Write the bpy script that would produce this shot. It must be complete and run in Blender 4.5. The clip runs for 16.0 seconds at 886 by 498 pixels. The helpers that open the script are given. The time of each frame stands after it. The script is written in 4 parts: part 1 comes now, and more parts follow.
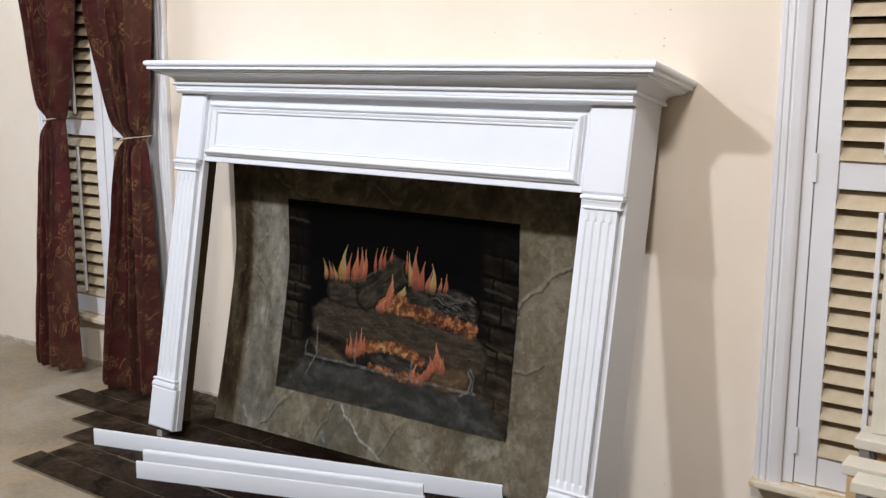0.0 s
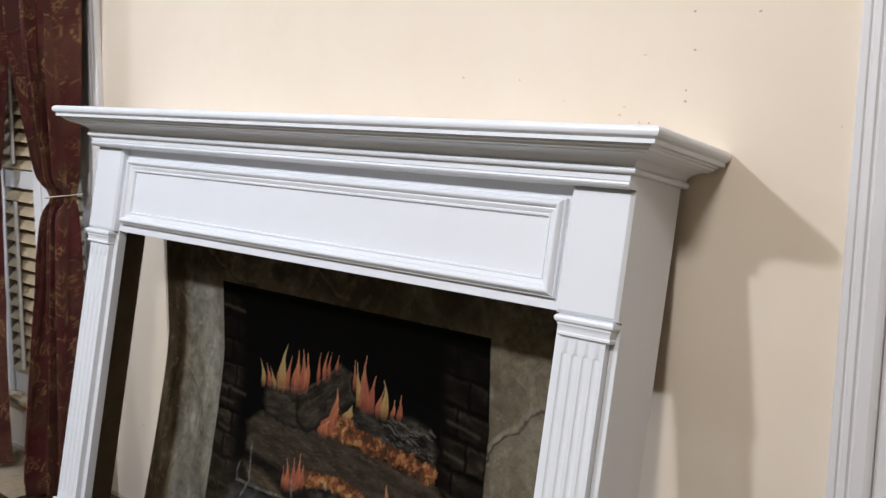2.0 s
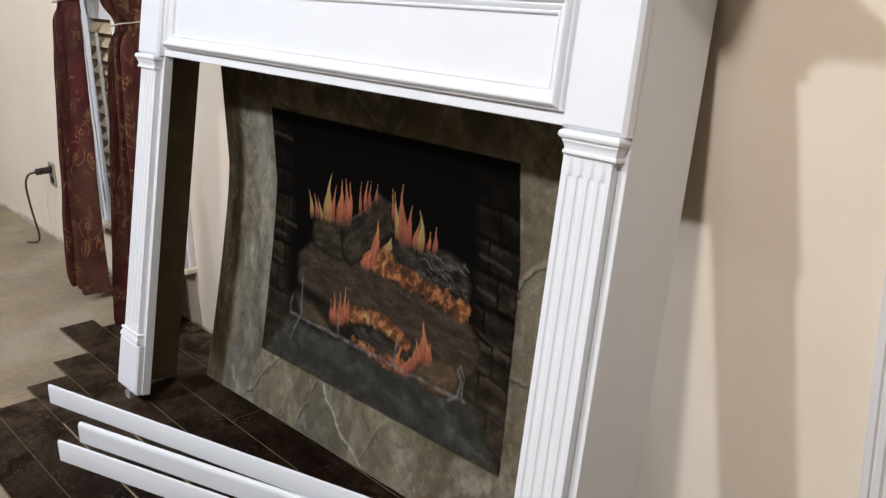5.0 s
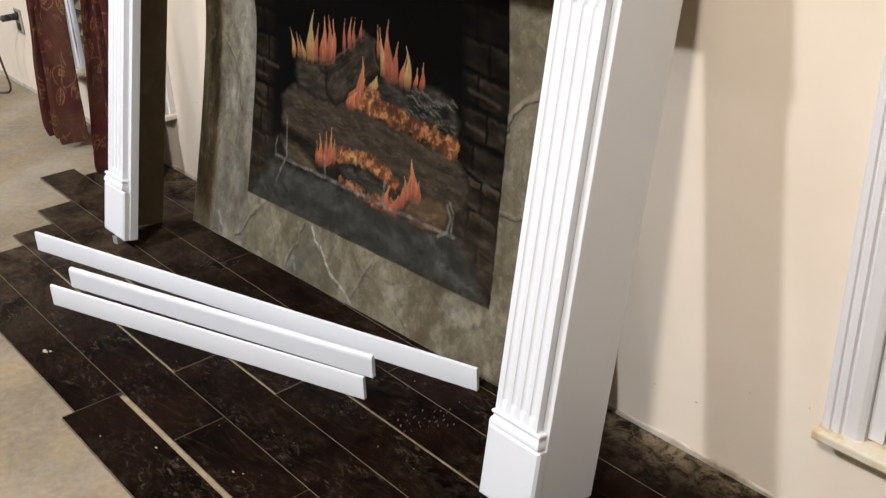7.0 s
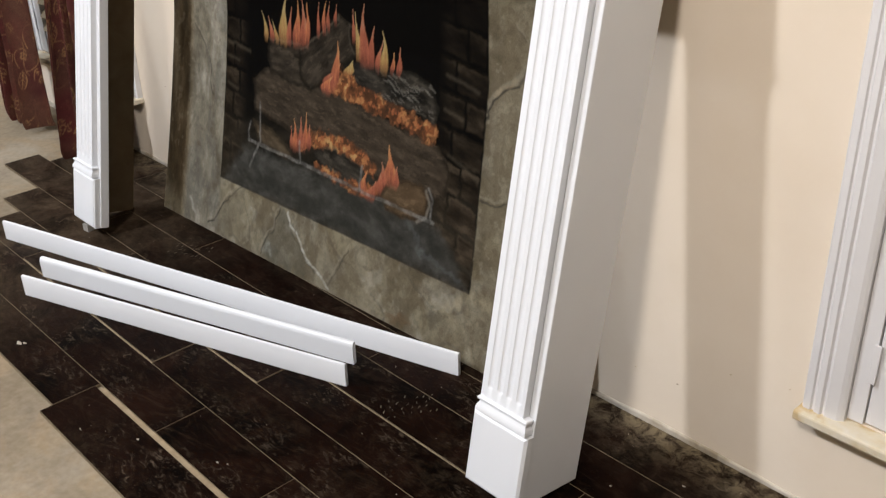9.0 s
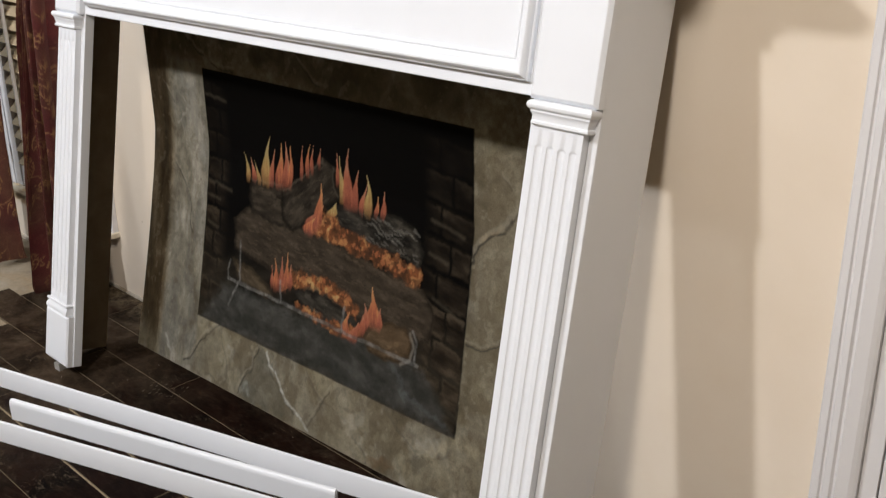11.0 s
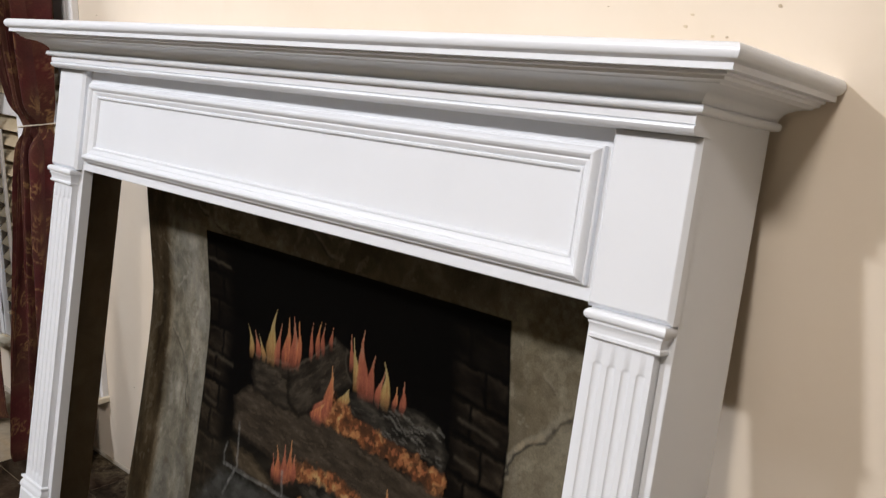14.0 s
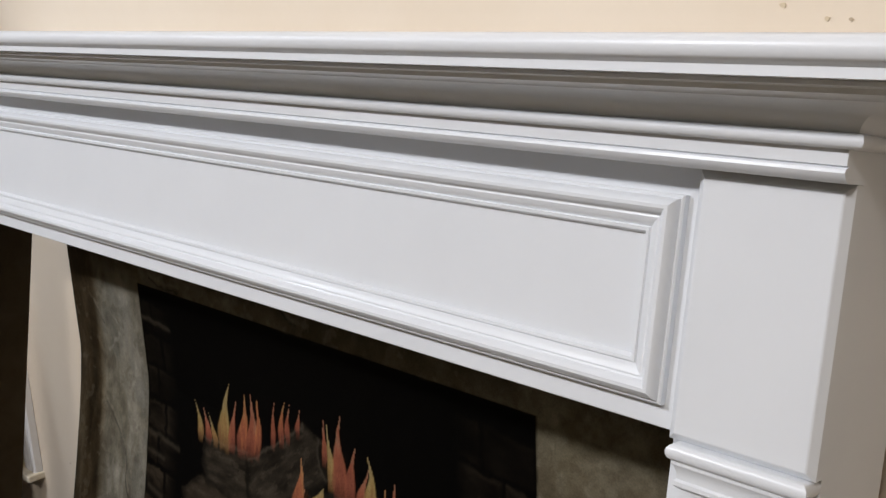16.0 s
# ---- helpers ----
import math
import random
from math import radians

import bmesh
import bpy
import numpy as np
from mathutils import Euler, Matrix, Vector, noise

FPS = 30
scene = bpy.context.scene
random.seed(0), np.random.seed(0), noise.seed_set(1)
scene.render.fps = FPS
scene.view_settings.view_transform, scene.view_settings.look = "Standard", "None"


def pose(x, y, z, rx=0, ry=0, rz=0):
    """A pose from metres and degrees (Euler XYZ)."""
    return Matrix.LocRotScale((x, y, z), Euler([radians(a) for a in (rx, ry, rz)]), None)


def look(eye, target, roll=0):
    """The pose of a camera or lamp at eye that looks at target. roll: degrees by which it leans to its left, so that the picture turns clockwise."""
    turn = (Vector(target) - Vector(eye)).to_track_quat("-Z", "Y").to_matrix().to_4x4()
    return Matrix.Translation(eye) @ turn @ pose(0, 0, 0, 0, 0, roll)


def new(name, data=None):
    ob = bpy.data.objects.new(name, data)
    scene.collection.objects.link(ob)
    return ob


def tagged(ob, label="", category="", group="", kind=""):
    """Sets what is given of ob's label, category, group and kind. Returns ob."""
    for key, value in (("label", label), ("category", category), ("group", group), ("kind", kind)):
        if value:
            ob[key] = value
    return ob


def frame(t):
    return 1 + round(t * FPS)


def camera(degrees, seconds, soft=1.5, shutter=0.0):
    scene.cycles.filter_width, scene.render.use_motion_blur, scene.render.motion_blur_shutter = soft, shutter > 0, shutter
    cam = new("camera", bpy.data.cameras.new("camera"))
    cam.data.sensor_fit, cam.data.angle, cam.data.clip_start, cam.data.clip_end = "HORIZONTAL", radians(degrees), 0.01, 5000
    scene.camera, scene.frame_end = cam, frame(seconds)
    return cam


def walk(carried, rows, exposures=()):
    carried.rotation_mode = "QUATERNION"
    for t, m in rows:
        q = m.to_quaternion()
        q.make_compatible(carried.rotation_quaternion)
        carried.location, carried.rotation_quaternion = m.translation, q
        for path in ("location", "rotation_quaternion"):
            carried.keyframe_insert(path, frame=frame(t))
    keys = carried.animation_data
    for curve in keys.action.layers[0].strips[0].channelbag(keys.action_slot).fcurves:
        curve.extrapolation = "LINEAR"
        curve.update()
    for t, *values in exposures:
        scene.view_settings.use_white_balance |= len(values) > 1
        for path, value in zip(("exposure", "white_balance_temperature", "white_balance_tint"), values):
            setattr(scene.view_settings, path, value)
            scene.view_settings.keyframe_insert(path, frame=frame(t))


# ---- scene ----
cam = camera(48.2, 16.0, soft=1.25, shutter=0.35)
PATH = [
    (0, (1.863, -2.416, 1.251), (0.715, -0.821, 0.883), 0.1),
    (0.5, (1.763, -2.148, 1.245), (0.583, -0.572, 0.893), -0.2),
    (1, (1.660, -1.928, 1.260), (0.468, -0.358, 0.925), -0.2),
    (1.5, (1.611, -1.779, 1.293), (0.425, -0.200, 0.978), 0.5),
    (2, (1.656, -1.613, 1.300), (0.359, -0.121, 0.994), 0.8),
    (2.5, (1.725, -1.445, 1.309), (0.285, -0.103, 0.953), 0.2),
    (3, (1.745, -1.349, 1.291), (0.266, -0.064, 0.891), -0.0),
    (3.5, (1.735, -1.259, 1.262), (0.230, -0.019, 0.819), -1.0),
    (6, (1.723, -1.290, 1.197), (0.284, -0.111, 0.463), -1.6),
    (6.5, (1.722, -1.300, 1.191), (0.314, -0.133, 0.381), -1.8),
    (7, (1.718, -1.306, 1.181), (0.345, -0.149, 0.300), -1.9),
    (7.5, (1.715, -1.308, 1.177), (0.372, -0.157, 0.243), -2.0),
    (8, (1.708, -1.310, 1.179), (0.389, -0.155, 0.217), -1.9),
    (10.5, (1.646, -1.348, 1.246), (0.346, -0.045, 0.463), -0.7),
    (11, (1.635, -1.337, 1.252), (0.316, -0.016, 0.534), -0.8),
    (11.5, (1.625, -1.318, 1.252), (0.284, 0.011, 0.591), -0.8),
    (12, (1.604, -1.300, 1.253), (0.249, 0.036, 0.639), -0.6),
    (12.5, (1.576, -1.299, 1.260), (0.218, 0.054, 0.693), -0.2),
    (13, (1.542, -1.285, 1.270), (0.180, 0.080, 0.740), 0.0),
    (13.5, (1.487, -1.250, 1.277), (0.120, 0.124, 0.783), 0.4),
    (14, (1.419, -1.177, 1.292), (0.037, 0.188, 0.817), 0.4),
    (14.5, (1.338, -1.051, 1.309), (-0.067, 0.284, 0.815), -1.0),
    (15, (1.259, -0.971, 1.298), (-0.148, 0.365, 0.808), -1.3),
    (15.5, (1.164, -0.908, 1.292), (-0.222, 0.447, 0.795), -1.7),
    (16, (1.095, -0.877, 1.297), (-0.251, 0.511, 0.785), -2.3),
]
walk(cam, [(t, look(eye, target, roll)) for t, eye, target, roll in PATH], exposures=[(0, -0.15, 6080, 15), (1.2, -0.18, 6100, 15), (2, -0.40, 6120, 14), (2.8, -0.25, 6140, 14), (3.5, -0.22, 6150, 14), (5.8, 0.04, 6270, 14), (7, 0.24, 6360, 14), (8.2, 0.24, 6360, 14), (10.3, -0.12, 6480, 14), (12.4, -0.09, 6530, 14), (13.5, -0.38, 6480, 15), (14.2, -0.34, 6430, 15), (15, -0.30, 6400, 15), (15.5, -0.40, 6375, 14), (16, -0.68, 6350, 14)])

# ---- world and light ----
world = bpy.data.worlds.new("world")
scene.world = world
world.use_nodes = True
world.node_tree.nodes["Background"].inputs["Color"].default_value = (0.05, 0.07, 0.10, 1)
world.node_tree.nodes["Background"].inputs["Strength"].default_value = 0.3


def unseen_lamp(eye, target, size, power, colour):
    data = bpy.data.lights.new("unseen_lamp", "AREA")
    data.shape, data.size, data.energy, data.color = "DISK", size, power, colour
    ob = new("unseen_lamp", data)
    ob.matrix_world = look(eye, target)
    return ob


# first two lamps are placed from the mantel's two shadows on the wall
unseen_lamp((-1.12, -3.05, 3.36), (0.4, -0.2, 0.8), 0.20, 100, (0.94, 0.975, 1.0))
unseen_lamp((1.55, -2.90, 3.44), (0.6, -0.3, 0.6), 0.55, 119, (1.0, 0.943, 0.855))
# third lamp is added, without a known source, to brighten the left side
unseen_lamp((-3.40, -2.40, 3.44), (-2.6, -0.2, 0.9), 0.55, 76, (0.82, 0.91, 1.0))
scene.view_settings.exposure = 0.0


# ---- materials ----
def mat(name, colour, rough=0.5, metal=0.0, spec=0.5):
    m = bpy.data.materials.new(name)
    m.use_nodes = True
    b = m.node_tree.nodes["Principled BSDF"]
    b.inputs["Base Color"].default_value = (*colour, 1)
    b.inputs["Roughness"].default_value = rough
    b.inputs["Metallic"].default_value = metal
    b.inputs["Specular IOR Level"].default_value = spec
    return m


def node(m, kind, **values):
    n = m.node_tree.nodes.new(kind)
    for key, v in values.items():
        if key in n.inputs:
            n.inputs[key].default_value = v
    return n


def link(m, a, b):
    m.node_tree.links.new(a, b)


def bsdf(m):
    return m.node_tree.nodes["Principled BSDF"]


def coords(m, kind="Object", scale=(1, 1, 1), rot=(0, 0, 0)):
    tc = node(m, "ShaderNodeTexCoord")
    mp = node(m, "ShaderNodeMapping")
    mp.inputs["Scale"].default_value = scale
    mp.inputs["Rotation"].default_value = rot
    link(m, tc.outputs[kind], mp.inputs["Vector"])
    return mp.outputs["Vector"]


def noise_tex(m, vec, scale, detail=4.0, rough=0.55, distort=0.0):
    n = node(m, "ShaderNodeTexNoise")
    n.inputs["Scale"].default_value = scale
    n.inputs["Detail"].default_value = detail
    n.inputs["Roughness"].default_value = rough
    n.inputs["Distortion"].default_value = distort
    link(m, vec, n.inputs["Vector"])
    return n.outputs["Fac"]


def ramp(m, fac, stops):
    r = node(m, "ShaderNodeValToRGB")
    els = r.color_ramp.elements
    while len(els) < len(stops):
        els.new(0.5)
    for e, (p, c) in zip(els, stops):
        e.position = p
        e.color = (*c, 1) if len(c) == 3 else c
    link(m, fac, r.inputs["Fac"])
    return r.outputs["Color"]


def mix(m, fac, a, b, kind="MIX"):
    n = m.node_tree.nodes.new("ShaderNodeMix")
    n.data_type, n.blend_type = "RGBA", kind
    for socket, v in ((n.inputs[0], fac), (n.inputs[6], a), (n.inputs[7], b)):
        if isinstance(v, (int, float)):
            socket.default_value = v
        elif isinstance(v, tuple):
            socket.default_value = (*v, 1)
        else:
            link(m, v, socket)
    return n.outputs[2]


def calc(m, op, a, b=0.0):
    n = m.node_tree.nodes.new("ShaderNodeMath")
    n.operation = op
    for socket, v in ((n.inputs[0], a), (n.inputs[1], b)):
        if isinstance(v, (int, float)):
            socket.default_value = v
        else:
            link(m, v, socket)
    return n.outputs[0]


def colour_to(m, c):
    link(m, c, bsdf(m).inputs["Base Color"])


def bump(m, height, strength=0.2, distance=0.002):
    n = node(m, "ShaderNodeBump")
    n.inputs["Strength"].default_value, n.inputs["Distance"].default_value = strength, distance
    link(m, height, n.inputs["Height"])
    link(m, n.outputs["Normal"], bsdf(m).inputs["Normal"])


def wall_paint():
    m = mat("cream_wall_paint", (0.80, 0.70, 0.55), 0.75, spec=0.25)
    v = coords(m)
    big = noise_tex(m, v, 1.3, 3)
    fine = noise_tex(m, v, 9, 5, 0.6)
    c = ramp(m, big, [(0.3, (0.765, 0.662, 0.535)), (0.7, (0.815, 0.722, 0.60))])
    c = mix(m, calc(m, "MULTIPLY", ramp(m, fine, [(0.45, (0, 0, 0)), (0.75, (1, 1, 1))]), 0.25), c, (0.715, 0.60, 0.455))
    colour_to(m, c)
    bump(m, noise_tex(m, v, 160, 3), 0.10, 0.001)
    return m


def white_paint(name, colour, rough, marks=0.12):
    m = mat(name, colour, rough, spec=0.5)
    v = coords(m)
    n = noise_tex(m, v, 6, 4)
    c = ramp(m, n, [(0.3, tuple(0.965 * a for a in colour)), (0.7, colour)])
    colour_to(m, c)
    bump(m, noise_tex(m, v, 120, 3), marks, 0.0006)
    link(m, ramp(m, noise_tex(m, v, 15, 3), [(0.3, (rough - 0.06,) * 3), (0.7, (rough + 0.08,) * 3)]), bsdf(m).inputs["Roughness"])
    return m


def concrete():
    m = mat("bare_concrete", (0.36, 0.31, 0.24), 0.7, spec=0.3)
    v = coords(m)
    big, mid, fine = noise_tex(m, v, 1.6, 5, 0.6, 0.4), noise_tex(m, v, 7, 6, 0.65), noise_tex(m, v, 60, 4)
    c = ramp(m, big, [(0.30, (0.150, 0.112, 0.066)), (0.5, (0.245, 0.198, 0.130)), (0.68, (0.35, 0.305, 0.235))])
    c = mix(m, calc(m, "MULTIPLY", ramp(m, mid, [(0.5, (0, 0, 0)), (0.70, (1, 1, 1))]), 0.62), c, (0.13, 0.10, 0.07))
    ochre = noise_tex(m, v, 3.1, 6, 0.68, 0.9)
    c = mix(m, calc(m, "MULTIPLY", ramp(m, ochre, [(0.50, (0, 0, 0)), (0.66, (1, 1, 1))]), 0.75), c, (0.30, 0.205, 0.105))
    c = mix(m, calc(m, "MULTIPLY", ramp(m, noise_tex(m, v, 2.2, 5, 0.6, 0.5), [(0.54, (0, 0, 0)), (0.70, (1, 1, 1))]), 0.45), c, (0.33, 0.315, 0.28))
    c = mix(m, 0.18, c, ramp(m, fine, [(0.3, (0.2, 0.17, 0.12)), (0.7, (0.5, 0.45, 0.37))]))
    colour_to(m, c)
    bump(m, mid, 0.15, 0.003)
    return m


def plank_wood():
    """Hand-scraped black-brown laminate: pale scraped flecks, dust and smears."""
    m = mat("dark_plank", (0.02, 0.013, 0.01), 0.4, spec=0.022)
    v = coords(m)
    info = node(m, "ShaderNodeObjectInfo")
    comb = node(m, "ShaderNodeCombineXYZ")
    link(m, calc(m, "MULTIPLY", info.outputs["Random"], 37.0), comb.inputs["X"])
    link(m, calc(m, "MULTIPLY", info.outputs["Random"], 11.0), comb.inputs["Y"])
    add = node(m, "ShaderNodeVectorMath")
    link(m, v, add.inputs[0])
    link(m, comb.outputs[0], add.inputs[1])
    st = node(m, "ShaderNodeMapping")
    st.inputs["Scale"].default_value = (9, 24, 9)
    link(m, add.outputs[0], st.inputs["Vector"])
    grain = noise_tex(m, st.outputs[0], 1.0, 8, 0.68, 2.8)
    sf = node(m, "ShaderNodeMapping")
    sf.inputs["Scale"].default_value = (34, 72, 34)
    link(m, add.outputs[0], sf.inputs["Vector"])
    fleck = noise_tex(m, sf.outputs[0], 1.0, 5, 0.7, 1.5)
    blot = noise_tex(m, add.outputs[0], 6, 4, 0.6, 0.8)
    base = ramp(m, blot, [(0.35, (0.0012, 0.0005, 0.0003)), (0.7, (0.0115, 0.0046, 0.0028))])
    c = mix(m, ramp(m, grain, [(0.50, (0, 0, 0)), (0.64, (0.25, 0.25, 0.25)), (0.78, (0.7, 0.7, 0.7))]), base, (0.044, 0.028, 0.018))
    area = ramp(m, noise_tex(m, add.outputs[0], 7, 4, 0.65, 0.6), [(0.47, (0, 0, 0)), (0.66, (1, 1, 1))])
    c = mix(m, calc(m, "MULTIPLY", area, ramp(m, fleck, [(0.53, (0, 0, 0)), (0.66, (0.75, 0.75, 0.75))])), c, (0.115, 0.088, 0.062))
    pos = node(m, "ShaderNodeNewGeometry").outputs["Position"]
    d2 = noise_tex(m, pos, 2.3, 5, 0.62, 0.3)
    d3 = noise_tex(m, pos, 40, 6, 0.75, 0.3)
    mask = calc(m, "MULTIPLY", ramp(m, d2, [(0.50, (0, 0, 0)), (0.70, (1, 1, 1))]), ramp(m, d3, [(0.45, (0, 0, 0)), (0.72, (1, 1, 1))]))
    sep = node(m, "ShaderNodeSeparateXYZ")
    link(m, pos, sep.inputs[0])
    wallside = ramp(m, calc(m, "ADD", sep.outputs["Y"], 0.30), [(0.12, (0, 0, 0)), (0.30, (1, 1, 1))])
    far_end = ramp(m, calc(m, "MULTIPLY", sep.outputs["X"], -0.5), [(0.14, (0, 0, 0)), (0.42, (1, 1, 1))])
    patchy = ramp(m, noise_tex(m, pos, 5.5, 5, 0.65, 1.2), [(0.40, (0.10, 0.10, 0.10)), (0.62, (1, 1, 1))])
    far_end = calc(m, "MULTIPLY", far_end, patchy)
    foot_dust = ramp(m, calc(m, "ADD", sep.outputs["Y"], 0.30), [(0.21, (0, 0, 0)), (0.29, (1, 1, 1))])
    foot_dust = calc(m, "MULTIPLY", foot_dust, ramp(m, noise_tex(m, pos, 26, 6, 0.75, 0.6), [(0.44, (0, 0, 0)), (0.60, (0.9, 0.9, 0.9))]))
    dust = calc(m, "MULTIPLY", wallside, ramp(m, d3, [(0.40, (0.10, 0.10, 0.10)), (0.60, (1, 1, 1))]))
    dust = calc(m, "MULTIPLY", dust, ramp(m, noise_tex(m, pos, 17, 5, 0.7, 0.8), [(0.40, (0.25, 0.25, 0.25)), (0.58, (1, 1, 1))]))
    dust = calc(m, "MAXIMUM", dust, calc(m, "MULTIPLY", far_end, ramp(m, d3, [(0.30, (0.35, 0.35, 0.35)), (0.62, (1, 1, 1))])))
    c = mix(m, calc(m, "MAXIMUM", calc(m, "MULTIPLY", mask, 0.36), calc(m, "MULTIPLY", dust, 0.60)), c, (0.115, 0.084, 0.054))
    c = mix(m, foot_dust, c, (0.20, 0.16, 0.10))
    colour_to(m, c)
    link(m, ramp(m, fleck, [(0.3, (0.36,) * 3), (0.7, (0.6,) * 3)]), bsdf(m).inputs["Roughness"])
    bump(m, fleck, 0.35, 0.0012)
    return m


def mottled(name, stops, scale, rough, bump_s=0.1, spec=0.3):
    m = mat(name, stops[0][1], rough, spec=spec)
    v = coords(m)
    n = noise_tex(m, v, scale, 6, 0.62, 0.4)
    colour_to(m, ramp(m, n, stops))
    bump(m, noise_tex(m, v, scale * 6, 3), bump_s, 0.001)
    return m


def curtain_cloth():
    """Burgundy weave; the woven figures come from the cloth's own thread colours."""
    m = mat("burgundy_brocade", (0.09, 0.012, 0.012), 0.6, spec=0.2)
    thread = node(m, "ShaderNodeAttribute")
    thread.attribute_name = "thread"
    weave = ramp(m, noise_tex(m, coords(m, scale=(260, 260, 700)), 1.0, 2, 0.6), [(0.3, (0.62,) * 3), (0.7, (1.3,) * 3)])
    colour_to(m, mix(m, 1.0, thread.outputs["Color"], weave, "MULTIPLY"))
    bump(m, noise_tex(m, coords(m, scale=(300, 300, 900)), 1.0, 2), 0.22, 0.001)
    bsdf(m).inputs["Sheen Weight"].default_value = 0.15
    return m


WALL = wall_paint()
# tone of the unseen walls, kept dark so they bounce less light
DIM = mottled("low_bounce_tan", [(0.3, (0.26, 0.23, 0.185)), (0.7, (0.33, 0.29, 0.235))], 3, 0.8)
CEIL = mottled("ceiling_paint", [(0.3, (0.74, 0.72, 0.68)), (0.7, (0.8, 0.78, 0.74))], 3, 0.8)
WHITE = white_paint("satin_white_paint", (0.785, 0.81, 0.845), 0.34)
TRIM = white_paint("window_trim_paint", (0.81, 0.81, 0.82), 0.42)
# slats are a darker tan than the white shutter frames
SLAT = mottled("tan_cream_louver_paint", [(0.3, (0.42, 0.335, 0.21)), (0.7, (0.58, 0.485, 0.335))], 14, 0.5)
SILL = mottled("stained_sill_paint", [(0.36, (0.36, 0.21, 0.08)), (0.44, (0.58, 0.43, 0.23)), (0.52, (0.68, 0.60, 0.44)), (0.64, (0.72, 0.67, 0.57))], 11, 0.6)
CONCRETE = concrete()
PLANK = plank_wood()
CORE = mottled("plank_core", [(0.3, (0.20, 0.15, 0.09)), (0.7, (0.34, 0.27, 0.175))], 30, 0.85)
PLANK_EDGE = mottled("dusty_plank_edge", [(0.3, (0.10, 0.075, 0.046)), (0.7, (0.20, 0.155, 0.10))], 30, 0.85)
MDF = mottled("raw_brown_fibreboard", [(0.3, (0.15, 0.11, 0.065)), (0.7, (0.21, 0.16, 0.10))], 12, 0.85)
CLOTH = curtain_cloth()
CORD = mat("cream_cord", (0.62, 0.56, 0.46), 0.7)
GLASS = mat("window_glass", (0.9, 0.95, 1.0), 0.03)
bsdf(GLASS).inputs["Transmission Weight"].default_value = 1.0
PLATE = mottled("worn_steel_plate", [(0.3, (0.26, 0.23, 0.19)), (0.7, (0.42, 0.38, 0.32))], 40, 0.45)
BLACK = mat("black_rubber", (0.018, 0.016, 0.015), 0.5)
CABLE = mat("brown_cable", (0.05, 0.028, 0.02), 0.5)
HOLE = mat("dark_chip", (0.50, 0.40, 0.28), 0.9)
SCUFF = mat("plaster_scuff", (0.64, 0.53, 0.37), 0.9)
RAWWOOD = mottled("raw_pine", [(0.3, (0.46, 0.30, 0.15)), (0.7, (0.60, 0.43, 0.24))], 18, 0.7)
GREYWOOD = mottled("grey_weathered_leg", [(0.3, (0.16, 0.145, 0.13)), (0.7, (0.26, 0.24, 0.22))], 22, 0.7)
CREAMTOP = mottled("cream_top_paint", [(0.3, (0.60, 0.55, 0.45)), (0.7, (0.70, 0.66, 0.56))], 8, 0.5)
SHIM = mottled("grey_plastic_shim", [(0.3, (0.28, 0.27, 0.25)), (0.7, (0.42, 0.41, 0.38))], 30, 0.5)
CRUMB = mat("pale_debris", (0.36, 0.32, 0.26), 0.8)
SMEAR = mottled("dried_dust", [(0.3, (0.050, 0.042, 0.030)), (0.7, (0.17, 0.145, 0.105))], 60, 0.9)


# ---- mesh helpers ----
def part(name, bm, material, parent=None, label=""):
    me = bpy.data.meshes.new(name)
    bm.normal_update()
    bm.to_mesh(me)
    bm.free()
    for m in material if isinstance(material, (list, tuple)) else [material]:
        me.materials.append(m)
    ob = new(name, me)
    if parent is not None:
        ob.parent = parent
    return tagged(ob, label=label) if label else ob


def thing(name, m=None, **tags):
    ob = new(name)
    ob.empty_display_size = 0.1
    if m is not None:
        ob.matrix_world = m
    return tagged(ob, **tags)


def box(bm, x0, x1, y0, y1, z0, z1, bevel=0.0, seg=2):
    vs = [bm.verts.new((x, y, z)) for x in (x0, x1) for y in (y0, y1) for z in (z0, z1)]
    fs = [bm.faces.new([vs[i] for i in f]) for f in ((0, 1, 3, 2), (4, 6, 7, 5), (0, 4, 5, 1), (2, 3, 7, 6), (0, 2, 6, 4), (1, 5, 7, 3))]
    if bevel:
        es = {e for f in fs for e in f.edges}
        bmesh.ops.bevel(bm, geom=list(es), offset=bevel, segments=seg, profile=0.5, affect="EDGES")
    return fs


def boxed(*sizes, bevel=0.0, seg=2):
    bm = bmesh.new()
    box(bm, *sizes, bevel=bevel, seg=seg)
    return bm


def smooth(ob, angle=35):
    for p in ob.data.polygons:
        p.use_smooth = True
    ob.data.set_sharp_from_angle(angle=radians(angle))
    return ob


def skin(bm, rings, closed=False, caps=False):
    """Quads between rings of points; closed: each ring joins round."""
    vs = [[bm.verts.new(p) for p in ring] for ring in rings]
    n = len(vs[0])
    for a, b in zip(vs, vs[1:]):
        for i in range(n if closed else n - 1):
            j = (i + 1) % n
            bm.faces.new((a[i], a[j], b[j], b[i]))
    if caps:
        bm.faces.new(vs[0][::-1])
        bm.faces.new(vs[-1])
    return vs


